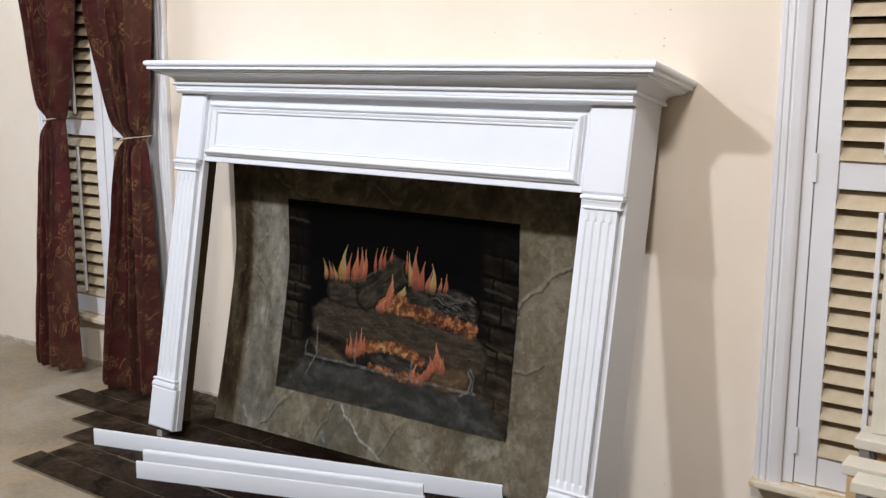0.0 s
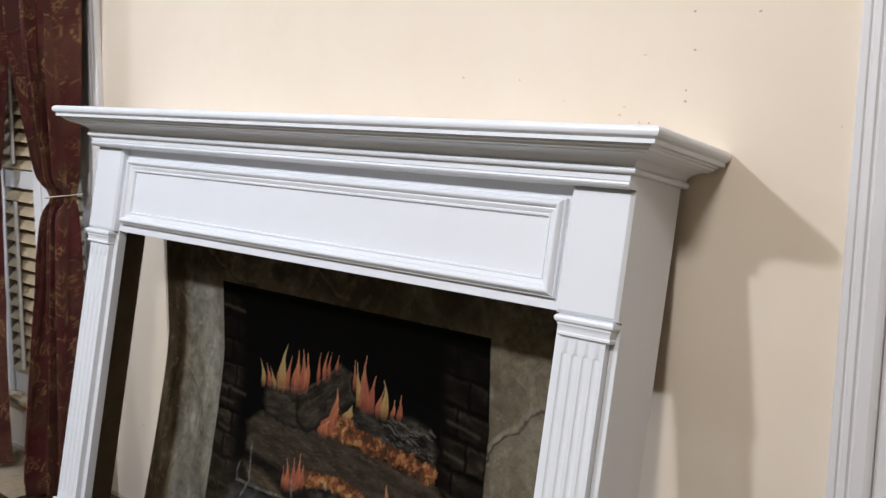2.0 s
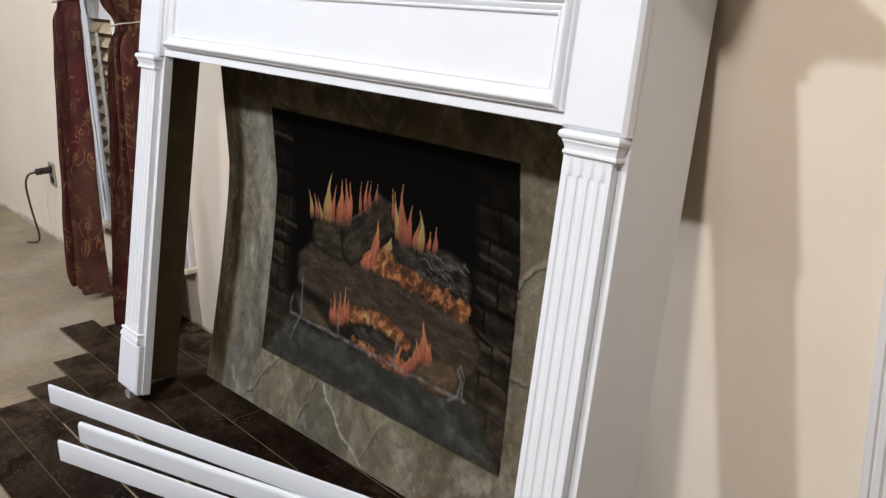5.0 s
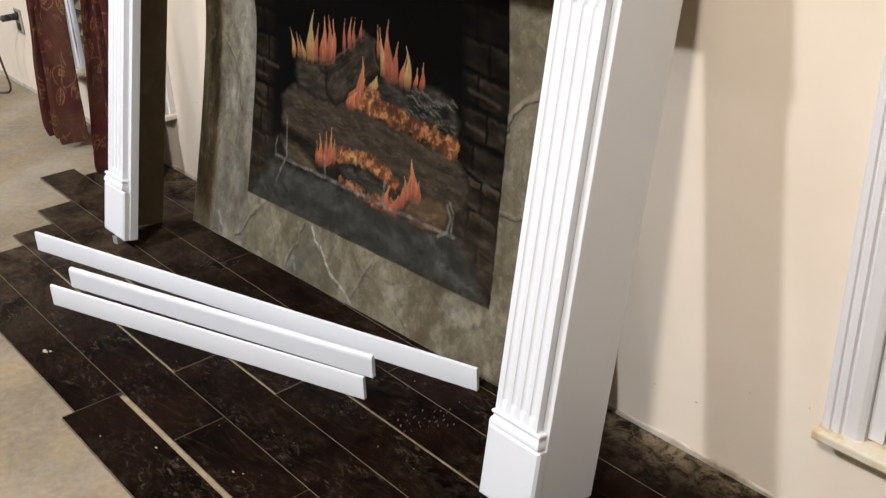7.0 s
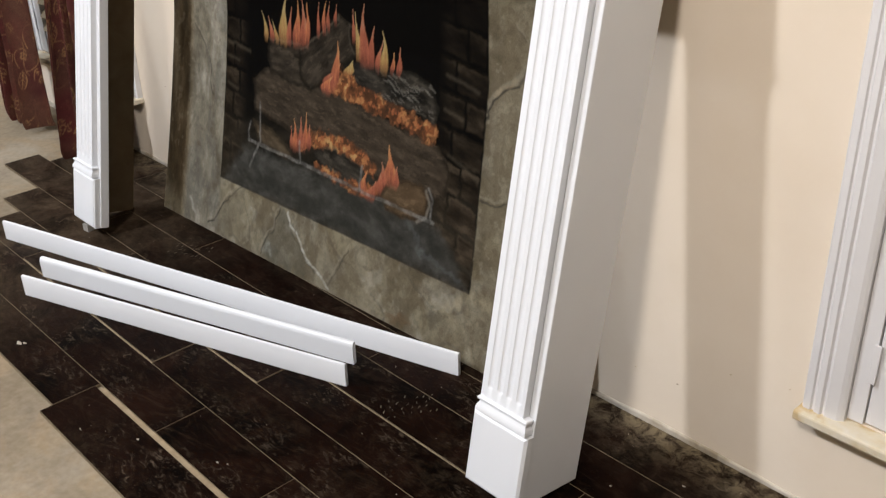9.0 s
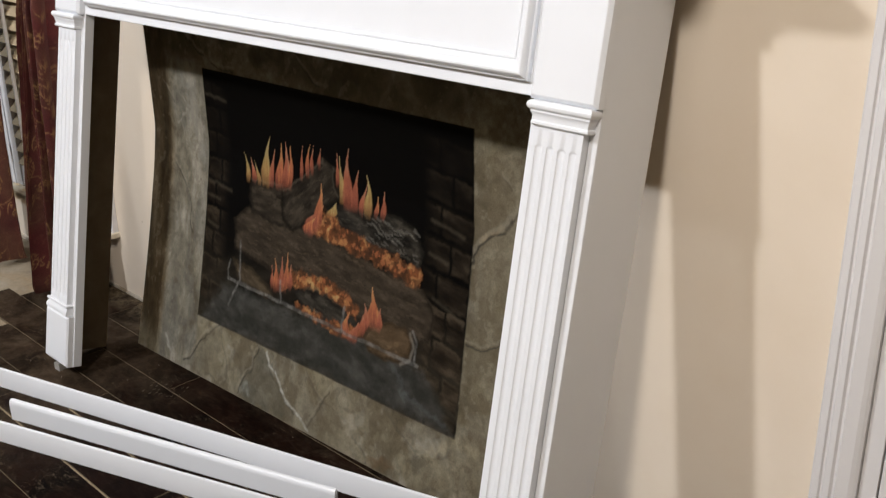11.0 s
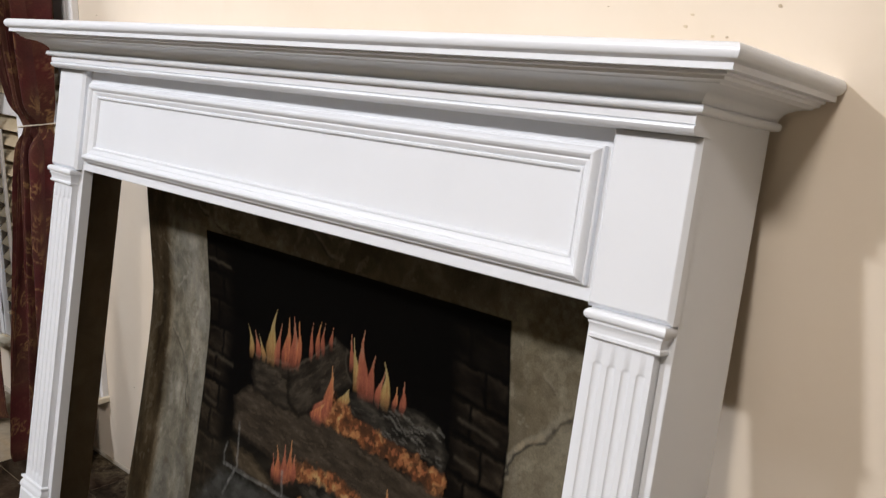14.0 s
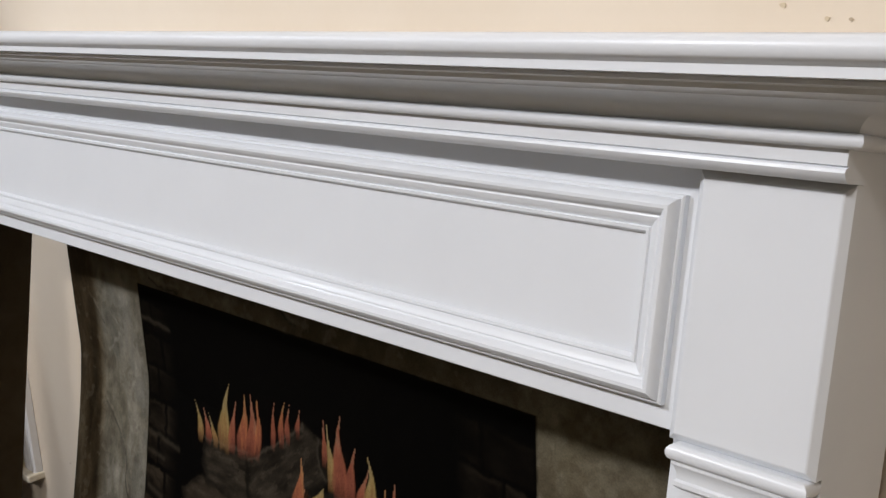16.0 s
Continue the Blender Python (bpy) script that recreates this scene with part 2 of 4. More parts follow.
def tube(points, radius, sides=8):
    bm = bmesh.new()
    rings = []
    for i, p in enumerate(points):
        p = Vector(p)
        d = (Vector(points[min(i + 1, len(points) - 1)]) - Vector(points[max(i - 1, 0)])).normalized()
        side = d.cross(Vector((0.3, 0.9, 0.31))).normalized()
        up = d.cross(side)
        rings.append([p + radius * (math.cos(a) * side + math.sin(a) * up) for a in (2 * math.pi * k / sides for k in range(sides))])
    skin(bm, rings, True, True)
    bmesh.ops.recalc_face_normals(bm, faces=bm.faces)
    return bm


# ---- structure: room ----
XL, XR, YB, H = -4.6, 4.4, -6.4, 3.5
WT = 0.18
WIN = ((-1.535, "window_1"), (1.53, "window_2"))
WHALF, WZ0, WZ1, WLIFT = 0.335, 0.205, 2.05, 0.011


def wall_north():
    bm = bmesh.new()
    xs = [XL - WT, WIN[0][0] - WHALF, WIN[0][0] + WHALF, WIN[1][0] - WHALF, WIN[1][0] + WHALF, XR + WT]
    for i in range(5):
        if i % 2 == 0:
            box(bm, xs[i], xs[i + 1], 0, WT, -0.1, H)
        else:
            box(bm, xs[i], xs[i + 1], 0, WT, -0.1, WZ0 + WLIFT)
            box(bm, xs[i], xs[i + 1], 0, WT, WZ1 + WLIFT, H)
    bmesh.ops.remove_doubles(bm, verts=bm.verts, dist=0.0005)
    return tagged(part("wall_north", bm, WALL), "cream painted plaster wall with scuffs and nail holes", "wall", kind="structure")


wall_north()
# unseen walls and ceiling close the room; the walls are darkened to cut bounce
tagged(part("wall_south", boxed(XL - WT, XR + WT, YB - WT, YB, -0.1, H), DIM), "unseen tan wall, toned dark to cut bounced light", "wall", kind="structure")
tagged(part("wall_west", boxed(XL - WT, XL, YB, 0, -0.1, H), DIM), "unseen tan wall, toned dark to cut bounced light", "wall", kind="structure")
tagged(part("wall_east", boxed(XR, XR + WT, YB, 0, -0.1, H), DIM), "unseen tan wall, toned dark to cut bounced light", "wall", kind="structure")
tagged(part("ceiling", boxed(XL - WT, XR + WT, YB - WT, WT, H + 0.004, H + 0.12), CEIL), "plain off-white ceiling", "ceiling", kind="structure")
tagged(part("floor", boxed(XL - WT, XR + WT, YB - WT, WT, -0.12, -0.0), CONCRETE), "bare stained tan concrete floor", "floor", kind="structure")

# pale unpainted strip where the skirting was taken off
strip = bmesh.new()
rnd = random.Random(4)
xs = [XL + (XR - XL) * i / 180 for i in range(181)]
tops = [0.016 + 0.008 * noise.noise((x * 4, 0, 0)) + 0.003 * noise.noise((x * 19, 5, 0)) + 0.002 * rnd.random() for x in xs]
skin(strip, [[(x, 0.0, -0.01), (x, -0.004, -0.01), (x, -0.004, t - 0.003), (x, -0.002, t), (x, 0.0, t)] for x, t in zip(xs, tops)])
bmesh.ops.recalc_face_normals(strip, faces=strip.faces)
tagged(part("baseboard", strip, mottled("bare_plaster_edge", [(0.35, (0.34, 0.28, 0.20)), (0.6, (0.60, 0.55, 0.47))], 11, 0.8)), "ragged pale plaster strip along the wall foot", "baseboard", kind="structure")


# ---- windows with louvred shutters ----
def casing_profile(w):
    """Fluted casing: across from the outer edge, out from the wall."""
    return [(0, 0), (0, 0.016), (0.004, 0.020), (0.014, 0.020), (0.016, 0.0165), (0.019, 0.0165), (0.022, 0.020), (0.031, 0.021), (0.034, 0.0165), (0.037, 0.0165), (0.040, 0.020), (w - 0.010, 0.017), (w - 0.004, 0.014), (w, 0.011), (w, 0)]


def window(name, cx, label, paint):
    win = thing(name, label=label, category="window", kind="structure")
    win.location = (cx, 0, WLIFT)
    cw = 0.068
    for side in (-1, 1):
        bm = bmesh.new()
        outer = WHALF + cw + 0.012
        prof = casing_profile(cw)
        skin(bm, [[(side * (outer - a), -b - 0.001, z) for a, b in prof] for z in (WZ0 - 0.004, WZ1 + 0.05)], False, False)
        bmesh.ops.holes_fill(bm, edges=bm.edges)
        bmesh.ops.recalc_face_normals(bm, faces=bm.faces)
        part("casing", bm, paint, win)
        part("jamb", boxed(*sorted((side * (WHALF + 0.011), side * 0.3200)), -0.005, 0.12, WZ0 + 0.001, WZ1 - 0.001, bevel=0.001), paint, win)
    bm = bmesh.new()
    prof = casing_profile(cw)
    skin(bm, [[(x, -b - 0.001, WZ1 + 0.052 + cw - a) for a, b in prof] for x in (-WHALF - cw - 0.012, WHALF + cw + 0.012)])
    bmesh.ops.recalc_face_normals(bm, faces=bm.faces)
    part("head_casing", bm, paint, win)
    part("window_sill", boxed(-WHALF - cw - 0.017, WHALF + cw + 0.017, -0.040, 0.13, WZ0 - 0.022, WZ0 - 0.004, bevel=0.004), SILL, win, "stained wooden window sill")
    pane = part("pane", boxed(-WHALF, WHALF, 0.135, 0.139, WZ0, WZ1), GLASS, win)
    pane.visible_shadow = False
    # dark sheet added behind the pane, in place of the unlit outside
    part("dark_backing", boxed(-WHALF, WHALF, 0.142, 0.150, WZ0, WZ1), mat("dark_outside", (0.03, 0.03, 0.035), 0.7), win, "dark sheet standing in for the night behind the glass")
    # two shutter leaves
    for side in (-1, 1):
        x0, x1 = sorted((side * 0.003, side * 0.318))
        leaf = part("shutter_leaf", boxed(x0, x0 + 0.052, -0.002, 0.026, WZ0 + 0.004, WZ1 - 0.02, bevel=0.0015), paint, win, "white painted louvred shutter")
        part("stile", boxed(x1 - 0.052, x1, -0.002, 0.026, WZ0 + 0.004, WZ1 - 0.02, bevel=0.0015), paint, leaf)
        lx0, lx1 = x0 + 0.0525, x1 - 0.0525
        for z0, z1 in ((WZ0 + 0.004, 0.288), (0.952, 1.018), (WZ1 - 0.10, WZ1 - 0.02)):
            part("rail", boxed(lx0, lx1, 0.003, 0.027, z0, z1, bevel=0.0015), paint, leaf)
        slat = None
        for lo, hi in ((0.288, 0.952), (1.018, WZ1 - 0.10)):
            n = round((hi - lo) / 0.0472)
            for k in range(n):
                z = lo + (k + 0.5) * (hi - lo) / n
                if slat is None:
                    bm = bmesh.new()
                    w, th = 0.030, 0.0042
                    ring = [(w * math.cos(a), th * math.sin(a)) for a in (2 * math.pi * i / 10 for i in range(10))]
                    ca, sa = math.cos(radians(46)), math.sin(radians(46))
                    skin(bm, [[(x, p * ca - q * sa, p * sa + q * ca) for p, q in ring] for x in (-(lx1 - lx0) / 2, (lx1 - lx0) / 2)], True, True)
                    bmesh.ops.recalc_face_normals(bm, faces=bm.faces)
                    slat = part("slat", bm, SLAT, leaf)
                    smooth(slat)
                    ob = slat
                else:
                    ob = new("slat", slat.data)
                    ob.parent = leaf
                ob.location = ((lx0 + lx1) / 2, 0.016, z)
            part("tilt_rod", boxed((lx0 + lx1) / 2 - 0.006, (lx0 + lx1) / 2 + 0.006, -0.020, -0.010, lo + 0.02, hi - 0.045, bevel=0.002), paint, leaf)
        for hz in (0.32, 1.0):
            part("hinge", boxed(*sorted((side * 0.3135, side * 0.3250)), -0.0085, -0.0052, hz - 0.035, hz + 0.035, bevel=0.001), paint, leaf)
    return win


window("window_1", WIN[0][0], "tall window with white louvred shutters and fluted casing", TRIM)
# darker copy of the trim paint: window_2's weaker light is put into the colour
window("window_2", WIN[1][0], "tall window with white louvred shutters and stained sill", white_paint("shaded_window_trim_paint", (0.74, 0.73, 0.735), 0.45))


# ---- fireplace mantel, leaning on the wall ----
LEAN, FOOT = 10.77, -0.2318
mantel = thing("fireplace_mantel", pose(0, FOOT, 0.0085, -LEAN, 0, 0.2), label="white painted wooden fireplace mantel leaning against the wall", category="mantel")


def mbox(name, x0, x1, w0, w1, v0, v1, bevel=0.0015, material=None, parent=None, label=""):
    """A box in the mantel's own axes: across, out from its back, up."""
    return part(name, boxed(x0, x1, -w1, -w0, v0, v1, bevel=bevel), material or WHITE, parent or mantel, label)


def face_block(name, x0, x1, w0, w1, v0, v1, cut, parent):
    """An applied block with its front edges chamfered."""
    bm = bmesh.new()
    skin(bm, [[(a, -w, b) for a, b in ((x0 + d, v0 + d), (x1 - d, v0 + d), (x1 - d, v1 - d), (x0 + d, v1 - d))] for w, d in ((w0, 0.0), (w1 - cut, 0.0), (w1 - 0.0006, cut * 0.92), (w1, cut * 1.15))], True, True)
    bmesh.ops.recalc_face_normals(bm, faces=bm.faces)
    return part(name, bm, WHITE, parent)


def raw_back(ob, test):
    ob.data.materials.append(MDF)
    for p in ob.data.polygons:
        if test(p.normal, p.center):
            p.material_index = 1
    return ob


def sweep3(name, prof, hx, hw, parent, material=None):
    """A moulding that runs along the front and returns down both sides; prof: rows of (offset, height)."""
    bm = bmesh.new()
    rings = []
    for x, w, sx, sw in ((-hx + TAPER, 0.0, -1, 0), (-hx, hw, -1, 1), (hx, hw, 1, 1), (hx - TAPER, 0.0, 1, 0)):
        rings.append([(x + sx * d, -(w + sw * d), v) for d, v in prof])
    vs = skin(bm, rings)
    for ring in (vs[0], vs[-1]):
        try:
            bm.faces.new(ring)
        except ValueError:
            pass
    bmesh.ops.recalc_face_normals(bm, faces=bm.faces)
    ob = part(name, bm, material or WHITE, parent)
    return smooth(ob, 40)


def arc(cx, cv, r, a0, a1, n=6):
    return [(cx + r * math.cos(radians(a0 + (a1 - a0) * i / n)), cv + r * math.sin(radians(a0 + (a1 - a0) * i / n))) for i in range(n + 1)]


XO, WO, TAPER = 0.828, 0.185, 0.004
shelf_prof = [(-0.10, 1.2245), (0.072, 1.2245)] + arc(0.076, 1.2145, 0.010, 90, -80, 8) + [(0.0765, 1.2035), (0.0765, 1.1965), (0.060, 1.1965), (-0.10, 1.1965)]
sweep3("shelf", shelf_prof, XO, WO, mantel)
mbox("shelf_board", -0.735, 0.735, 0.0, 0.09, 1.1968, 1.2243, bevel=0.0)
crown_prof = [(-0.02, 1.1962), (0.064, 1.1962), (0.064, 1.1932), (0.059, 1.1920), (0.0575, 1.1885), (0.051, 1.1870), (0.049, 1.1848)]
crown_prof += [(0.049 - 0.041 * math.sin(radians(a)), 1.1660 + 0.0188 * math.cos(radians(a))) for a in (15, 30, 45, 60, 75, 90)] + [(-0.02, 1.1655)]
sweep3("crown_moulding", crown_prof, XO, WO, mantel)
bead_prof = [(-0.02, 1.1657), (0.0085, 1.1657)] + arc(0.0090, 1.1602, 0.0055, 90, -90, 7) + [(0.004, 1.1546), (-0.02, 1.1546)]
sweep3("bead_moulding", bead_prof, XO, WO, mantel)
fascia_prof = [(0.150, 1.1545), (0.1900, 1.1545), (0.1900, 1.1432), (0.1880, 1.1428), (0.1880, 1.1418), (0.1912, 1.1405), (0.1918, 1.1380), (0.1900, 1.1345), (0.1860, 1.1318), (0.1800, 1.1306), (0.150, 1.1306)]
bm = bmesh.new()
skin(bm, [[(x, -w, v) for w, v in fascia_prof] for x in (-0.8300, 0.8300)], True, True)
bmesh.ops.recalc_face_normals(bm, faces=bm.faces)
smooth(part("fascia_moulding", bm, WHITE, mantel), 30)

# frieze board and its framed panel
raw_back(mbox("frieze_board", -0.702, 0.702, 0.126, 0.150, 0.912, 1.160), lambda n, c: n.y > 0.5)
mould_prof = [(0.0, 0.0), (0.0, 0.0070), (0.0015, 0.0085), (0.0030, 0.0085), (0.0040, 0.0115), (0.0065, 0.0152), (0.0095, 0.0172), (0.0125, 0.0172), (0.0150, 0.0155), (0.0170, 0.0128), (0.0178, 0.0105), (0.0195, 0.0096), (0.0210, 0.0100), (0.0250, 0.0085), (0.0280, 0.0055), (0.0295, 0.0045), (0.0305, 0.0066), (0.0335, 0.0062), (0.0350, 0.0032), (0.0362, 0.0)]
ml, mr, mb, mt = -0.6920, 0.6920, 0.9325, 1.1080
for (xa, va), (xb, vb), (ix, iv), (jx, jv) in (((ml, mb), (mr, mb), (1, 1), (-1, 1)), ((mr, mb), (mr, mt), (-1, 1), (-1, -1)), ((mr, mt), (ml, mt), (-1, -1), (1, -1)), ((ml, mt), (ml, mb), (1, -1), (1, 1))):
    bm = bmesh.new()
    skin(bm, [[(x + sx * d, -(0.1502 + h), v + sv * d) for d, h in mould_prof] for x, v, sx, sv in ((xa, va, ix, iv), (xb, vb, jx, jv))])
    bmesh.ops.recalc_face_normals(bm, faces=bm.faces)
    ob = part("panel_moulding", bm, WHITE, mantel)
    if sum(p.normal.y for p in ob.data.polygons) > 0:
        ob.data.flip_normals()
    smooth(ob, 30)


def fluted_shaft(x0, x1, v0, v1):
    """Pilaster shaft with four flutes, rounded at both ends."""
    bm = bmesh.new()
    r, f0, f1 = 0.0062, v0 + 0.032, v1 - 0.039
    cs = [x0 + (x1 - x0) * (0.5 + (k - 1.5) * 0.232) for k in range(4)]
    xs = [x0]
    for c in cs:
        xs += [c + r * q for q in (-1.02, -0.93, -0.75, -0.4, 0, 0.4, 0.75, 0.93, 1.02)]
    xs.append(x1)
    ends = [0, 0.25, 0.5, 0.75, 1.0, 1.3, 1.6, 2.0]
    vs = [v0] + [f0 + r * e for e in ends] + [f1 - r * e for e in ends[::-1]] + [v1]

    def depth(x, v):
        for c in cs:
            if abs(x - c) <= r * 1.03:
                cv = min(max(v, f0 + r), f1 - r)
                q2 = r * r - (x - c) ** 2 - (v - cv) ** 2
                return 0.42 * math.sqrt(q2) if q2 > 0 else 0.0
        return 0.0

    w1 = 0.1635
    rings = [[(x0, -0.1495, v)] + [(x, -(w1 - depth(x, v)), v) for x in xs] + [(x1, -0.1495, v)] for v in vs]
    skin(bm, rings)
    bmesh.ops.recalc_face_normals(bm, faces=bm.faces)
    return bm


def leg_moulding(name, prof, x0, x1, w, parent):
    """A small moulding across a leg, returned on both of its sides; prof: rows of (offset, height)."""
    bm = bmesh.new()
    skin(bm, [[(x + sx * d, -(ww + sw * d), v) for d, v in prof] for x, ww, sx, sw in ((x0, 0.1497, -1, 0), (x0, w, -1, 1), (x1, w, 1, 1), (x1, 0.1497, 1, 0))])
    bmesh.ops.recalc_face_normals(bm, faces=bm.faces)
    ob = part(name, bm, WHITE, parent)
    if sum(p.normal.y * p.area for p in ob.data.polygons) > 0:
        ob.data.flip_normals()
    return smooth(ob, 32)


cap_prof = [(-0.012, 0.9100), (0.0030, 0.9100)] + arc(0.0030, 0.9025, 0.0075, 90, -60, 7) + [(0.0055, 0.8955), (0.0055, 0.8925), (0.0040, 0.8905), (0.0022, 0.8850), (0.0018, 0.8805), (0.0036, 0.8785), (0.0036, 0.8750), (0.0016, 0.8735), (0.0, 0.8725), (-0.012, 0.8725)]
foot_prof = [(-0.012, 0.1690), (0.0025, 0.1690)] + arc(0.0025, 0.1650, 0.0040, 90, -90, 5) + [(0.0030, 0.1600), (0.0030, 0.1580), (0.0050, 0.1540), (0.0068, 0.1500), (0.0074, 0.1460), (0.0074, 0.1420), (0.0040, 0.1390), (0.0, 0.1380), (-0.012, 0.1380)]

for s in (-1, 1):
    def span(a, b):
        return sorted((s * a, s * b))

    leg = mbox("leg_board", *span(0.7025, 0.8115), 0.126, 0.1495, 0.0, 1.1295)
    raw_back(leg, lambda n, c: n.y > 0.5)
    side = mbox("side_panel", *span(0.812, 0.828), 0.0, 0.1495, 0.0, 1.1645)
    for v in side.data.vertices:
        v.co.x -= s * TAPER * (0.150 + v.co.y) / 0.150
    raw_back(side, lambda n, c: n.x * s < -0.5 or n.y > 0.5 or n.z < -0.5)
    x0, x1 = span(0.7065, 0.8290)
    face_block("pilaster_block", x0, x1, 0.1496, 0.1690, 0.9105, 1.1304, 0.006, leg)
    smooth(part("fluted_shaft", fluted_shaft(*span(0.7205, 0.8115), 0.155, 0.885), WHITE, leg), 50)
    leg_moulding("capital", cap_prof, *span(0.7215, 0.8180), 0.1660, leg)
    leg_moulding("plinth_cap", foot_prof, *span(0.7190, 0.8175), 0.1625, leg)
    face_block("plinth", x0, x1, 0.1496, 0.1680, 0.0, 0.1385, 0.0045, leg)


# ---- painted fireplace canvas: pigment laid on stroke by stroke ----
def canvas_y(x, z):
    foot = -0.165 + 0.041 * (x + 0.73)
    return -0.030 + (foot + 0.030) * np.maximum(0.0, 1 - z / 0.62) ** 1.2


CX0, CX1, CZ0, CZ1 = -0.777, 0.640, 0.010, 0.985
NX, NZ = 568, 390
GX, GZ = np.meshgrid(np.linspace(CX0, CX1, NX + 1), np.linspace(CZ0, CZ1, NZ + 1))


def lattice(x, z, seed):
    """Smooth value noise, 0 to 1."""
    xi, zi = np.floor(x), np.floor(z)
    fx, fz = x - xi, z - zi
    fx, fz = fx * fx * (3 - 2 * fx), fz * fz * (3 - 2 * fz)

    def h(a, b):
        v = np.sin(a * 127.1 + b * 311.7 + seed * 74.7) * 43758.5453
        return v - np.floor(v)

    return (h(xi, zi) * (1 - fx) + h(xi + 1, zi) * fx) * (1 - fz) + (h(xi, zi + 1) * (1 - fx) + h(xi + 1, zi + 1) * fx) * fz


def fbm(x, z, scale, octaves=4, seed=0.0):
    total, amp, norm = 0.0, 1.0, 0.0
    for k in range(octaves):
        total = total + amp * lattice(x * scale * 2 ** k + 13.7 * k, z * scale * 2 ** k + 5.1 * k, seed + k)
        norm += amp
        amp *= 0.55
    return total / norm


def step(a, b, v):
    q = np.clip((v - a) / (b - a), 0, 1)
    return q * q * (3 - 2 * q)


WOBBLE = [(fbm(GX, GZ, 64, 3, 70.0 + 9 * k) - 0.5) * 2 for k in range(6)]


def inside(points, soft=0.004, rough=0.006, seed=0.0):
    """How far each place lies inside an outline: 0 out, 1 in, with a brushed edge."""
    x = GX + rough * WOBBLE[int(abs(seed) * 5) % 6]
    z = GZ + rough * WOBBLE[int(abs(seed) * 5 + 2) % 6]
    near, sign = np.full(GX.shape, 9.0), np.ones(GX.shape)
    for (xa, za), (xb, zb) in zip(points, points[1:] + points[:1]):
        ex, ez = xb - xa, zb - za
        q = np.clip(((x - xa) * ex + (z - za) * ez) / (ex * ex + ez * ez + 1e-12), 0, 1)
        near = np.minimum(near, np.hypot(x - xa - q * ex, z - za - q * ez))
        flip = ((za > z) != (zb > z)) & (x < (xb - xa) * (z - za) / (zb - za + 1e-12) + xa)
        sign = np.where(flip, -sign, sign)
    return step(-soft, soft, -sign * near), np.where(sign < 0, near, 0.0)


def stroke(points, width, soft=0.002, rough=0.003, seed=0.0):
    x = GX + rough * WOBBLE[int(abs(seed) * 7) % 6]
    z = GZ + rough * WOBBLE[int(abs(seed) * 7 + 3) % 6]
    near = np.full(GX.shape, 9.0)
    for (xa, za), (xb, zb) in zip(points, points[1:]):
        ex, ez = xb - xa, zb - za
        q = np.clip(((x - xa) * ex + (z - za) * ez) / (ex * ex + ez * ez + 1e-12), 0, 1)
        near = np.minimum(near, np.hypot(x - xa - q * ex, z - za - q * ez))
    return 1 - step(width / 2 - soft, width / 2 + soft, near)


INK = np.zeros((*GX.shape, 3))


def lay(mask, colour):
    """Brush a colour (or a field of colours) over the pigment."""
    INK[:] = INK * (1 - mask[..., None]) + np.asarray(colour) * mask[..., None]


def blend(f, stops):
    at = [p for p, _ in stops]
    return np.stack([np.interp(f, at, [c[k] for _, c in stops]) for k in range(3)], -1)


# stone surround
wx, wz = GX + 0.07 * fbm(GX, GZ, 6, 3, 3), GZ + 0.07 * fbm(GX, GZ, 6, 3, 4)
big, mid, fine = fbm(wx, wz, 5, 5, 1), fbm(wx, wz, 17, 5, 2), fbm(GX, GZ, 90, 3, 5)
lay(np.ones(GX.shape), blend(0.70 * big + 0.30 * mid, [(0.25, (0.040, 0.032, 0.020)), (0.42, (0.100, 0.086, 0.056)), (0.55, (0.165, 0.148, 0.103)), (0.68, (0.235, 0.22, 0.17)), (0.8, (0.32, 0.31, 0.27))]))
lay(0.55 * step(0.52, 0.66, fbm(wx, wz, 11, 4, 8)), (0.085, 0.066, 0.040))
lay(0.30 * step(0.56, 0.72, fbm(wx, wz, 12, 4, 9)), (0.30, 0.30, 0.27))
low = step(0.19, 0.12, GZ)
lay(0.35 * low, (0.22, 0.20, 0.15))
facet = fbm(wx * 1.0 + 0.4 * wz, wz, 9, 2, 12)
lay(low * 0.45 * (1 - step(0.008, 0.030, np.abs(facet - 0.50))), (0.065, 0.062, 0.052))
lay(low * 0.30 * step(0.60, 0.76, fbm(wx, wz, 20, 3, 13)), (0.40, 0.41, 0.39))
left = step(-0.685, -0.655, GX) * step(-0.50, -0.52, GX) * step(0.83, 0.74, GZ)
streak = fbm(wx * 2.2, wz * 0.8, 12, 5, 15)
lay(left * 0.70, blend(0.5 * streak + 0.5 * mid, [(0.3, (0.05, 0.044, 0.033)), (0.45, (0.115, 0.108, 0.087)), (0.58, (0.20, 0.195, 0.172)), (0.72, (0.34, 0.34, 0.315))]))
lay(0.85 * step(-0.655, -0.69, GX) * step(0.05, 0.12, GZ), blend(streak, [(0.3, (0.028, 0.021, 0.012)), (0.7, (0.12, 0.092, 0.058))]))
lay(0.85 * step(0.79, 0.845, GZ + 0.02 * (big - 0.5)), blend(mid, [(0.3, (0.022, 0.018, 0.011)), (0.55, (0.062, 0.052, 0.033)), (0.75, (0.13, 0.115, 0.08))]))
right = step(0.43, 0.47, GX) * step(0.82, 0.7, GZ)
lay(0.30 * right, (0.17, 0.15, 0.11))
blot_n = fbm(wx * 1.3, wz, 7, 5, 62)
lay(0.50 * step(0.50, 0.36, blot_n), (0.066, 0.055, 0.037))
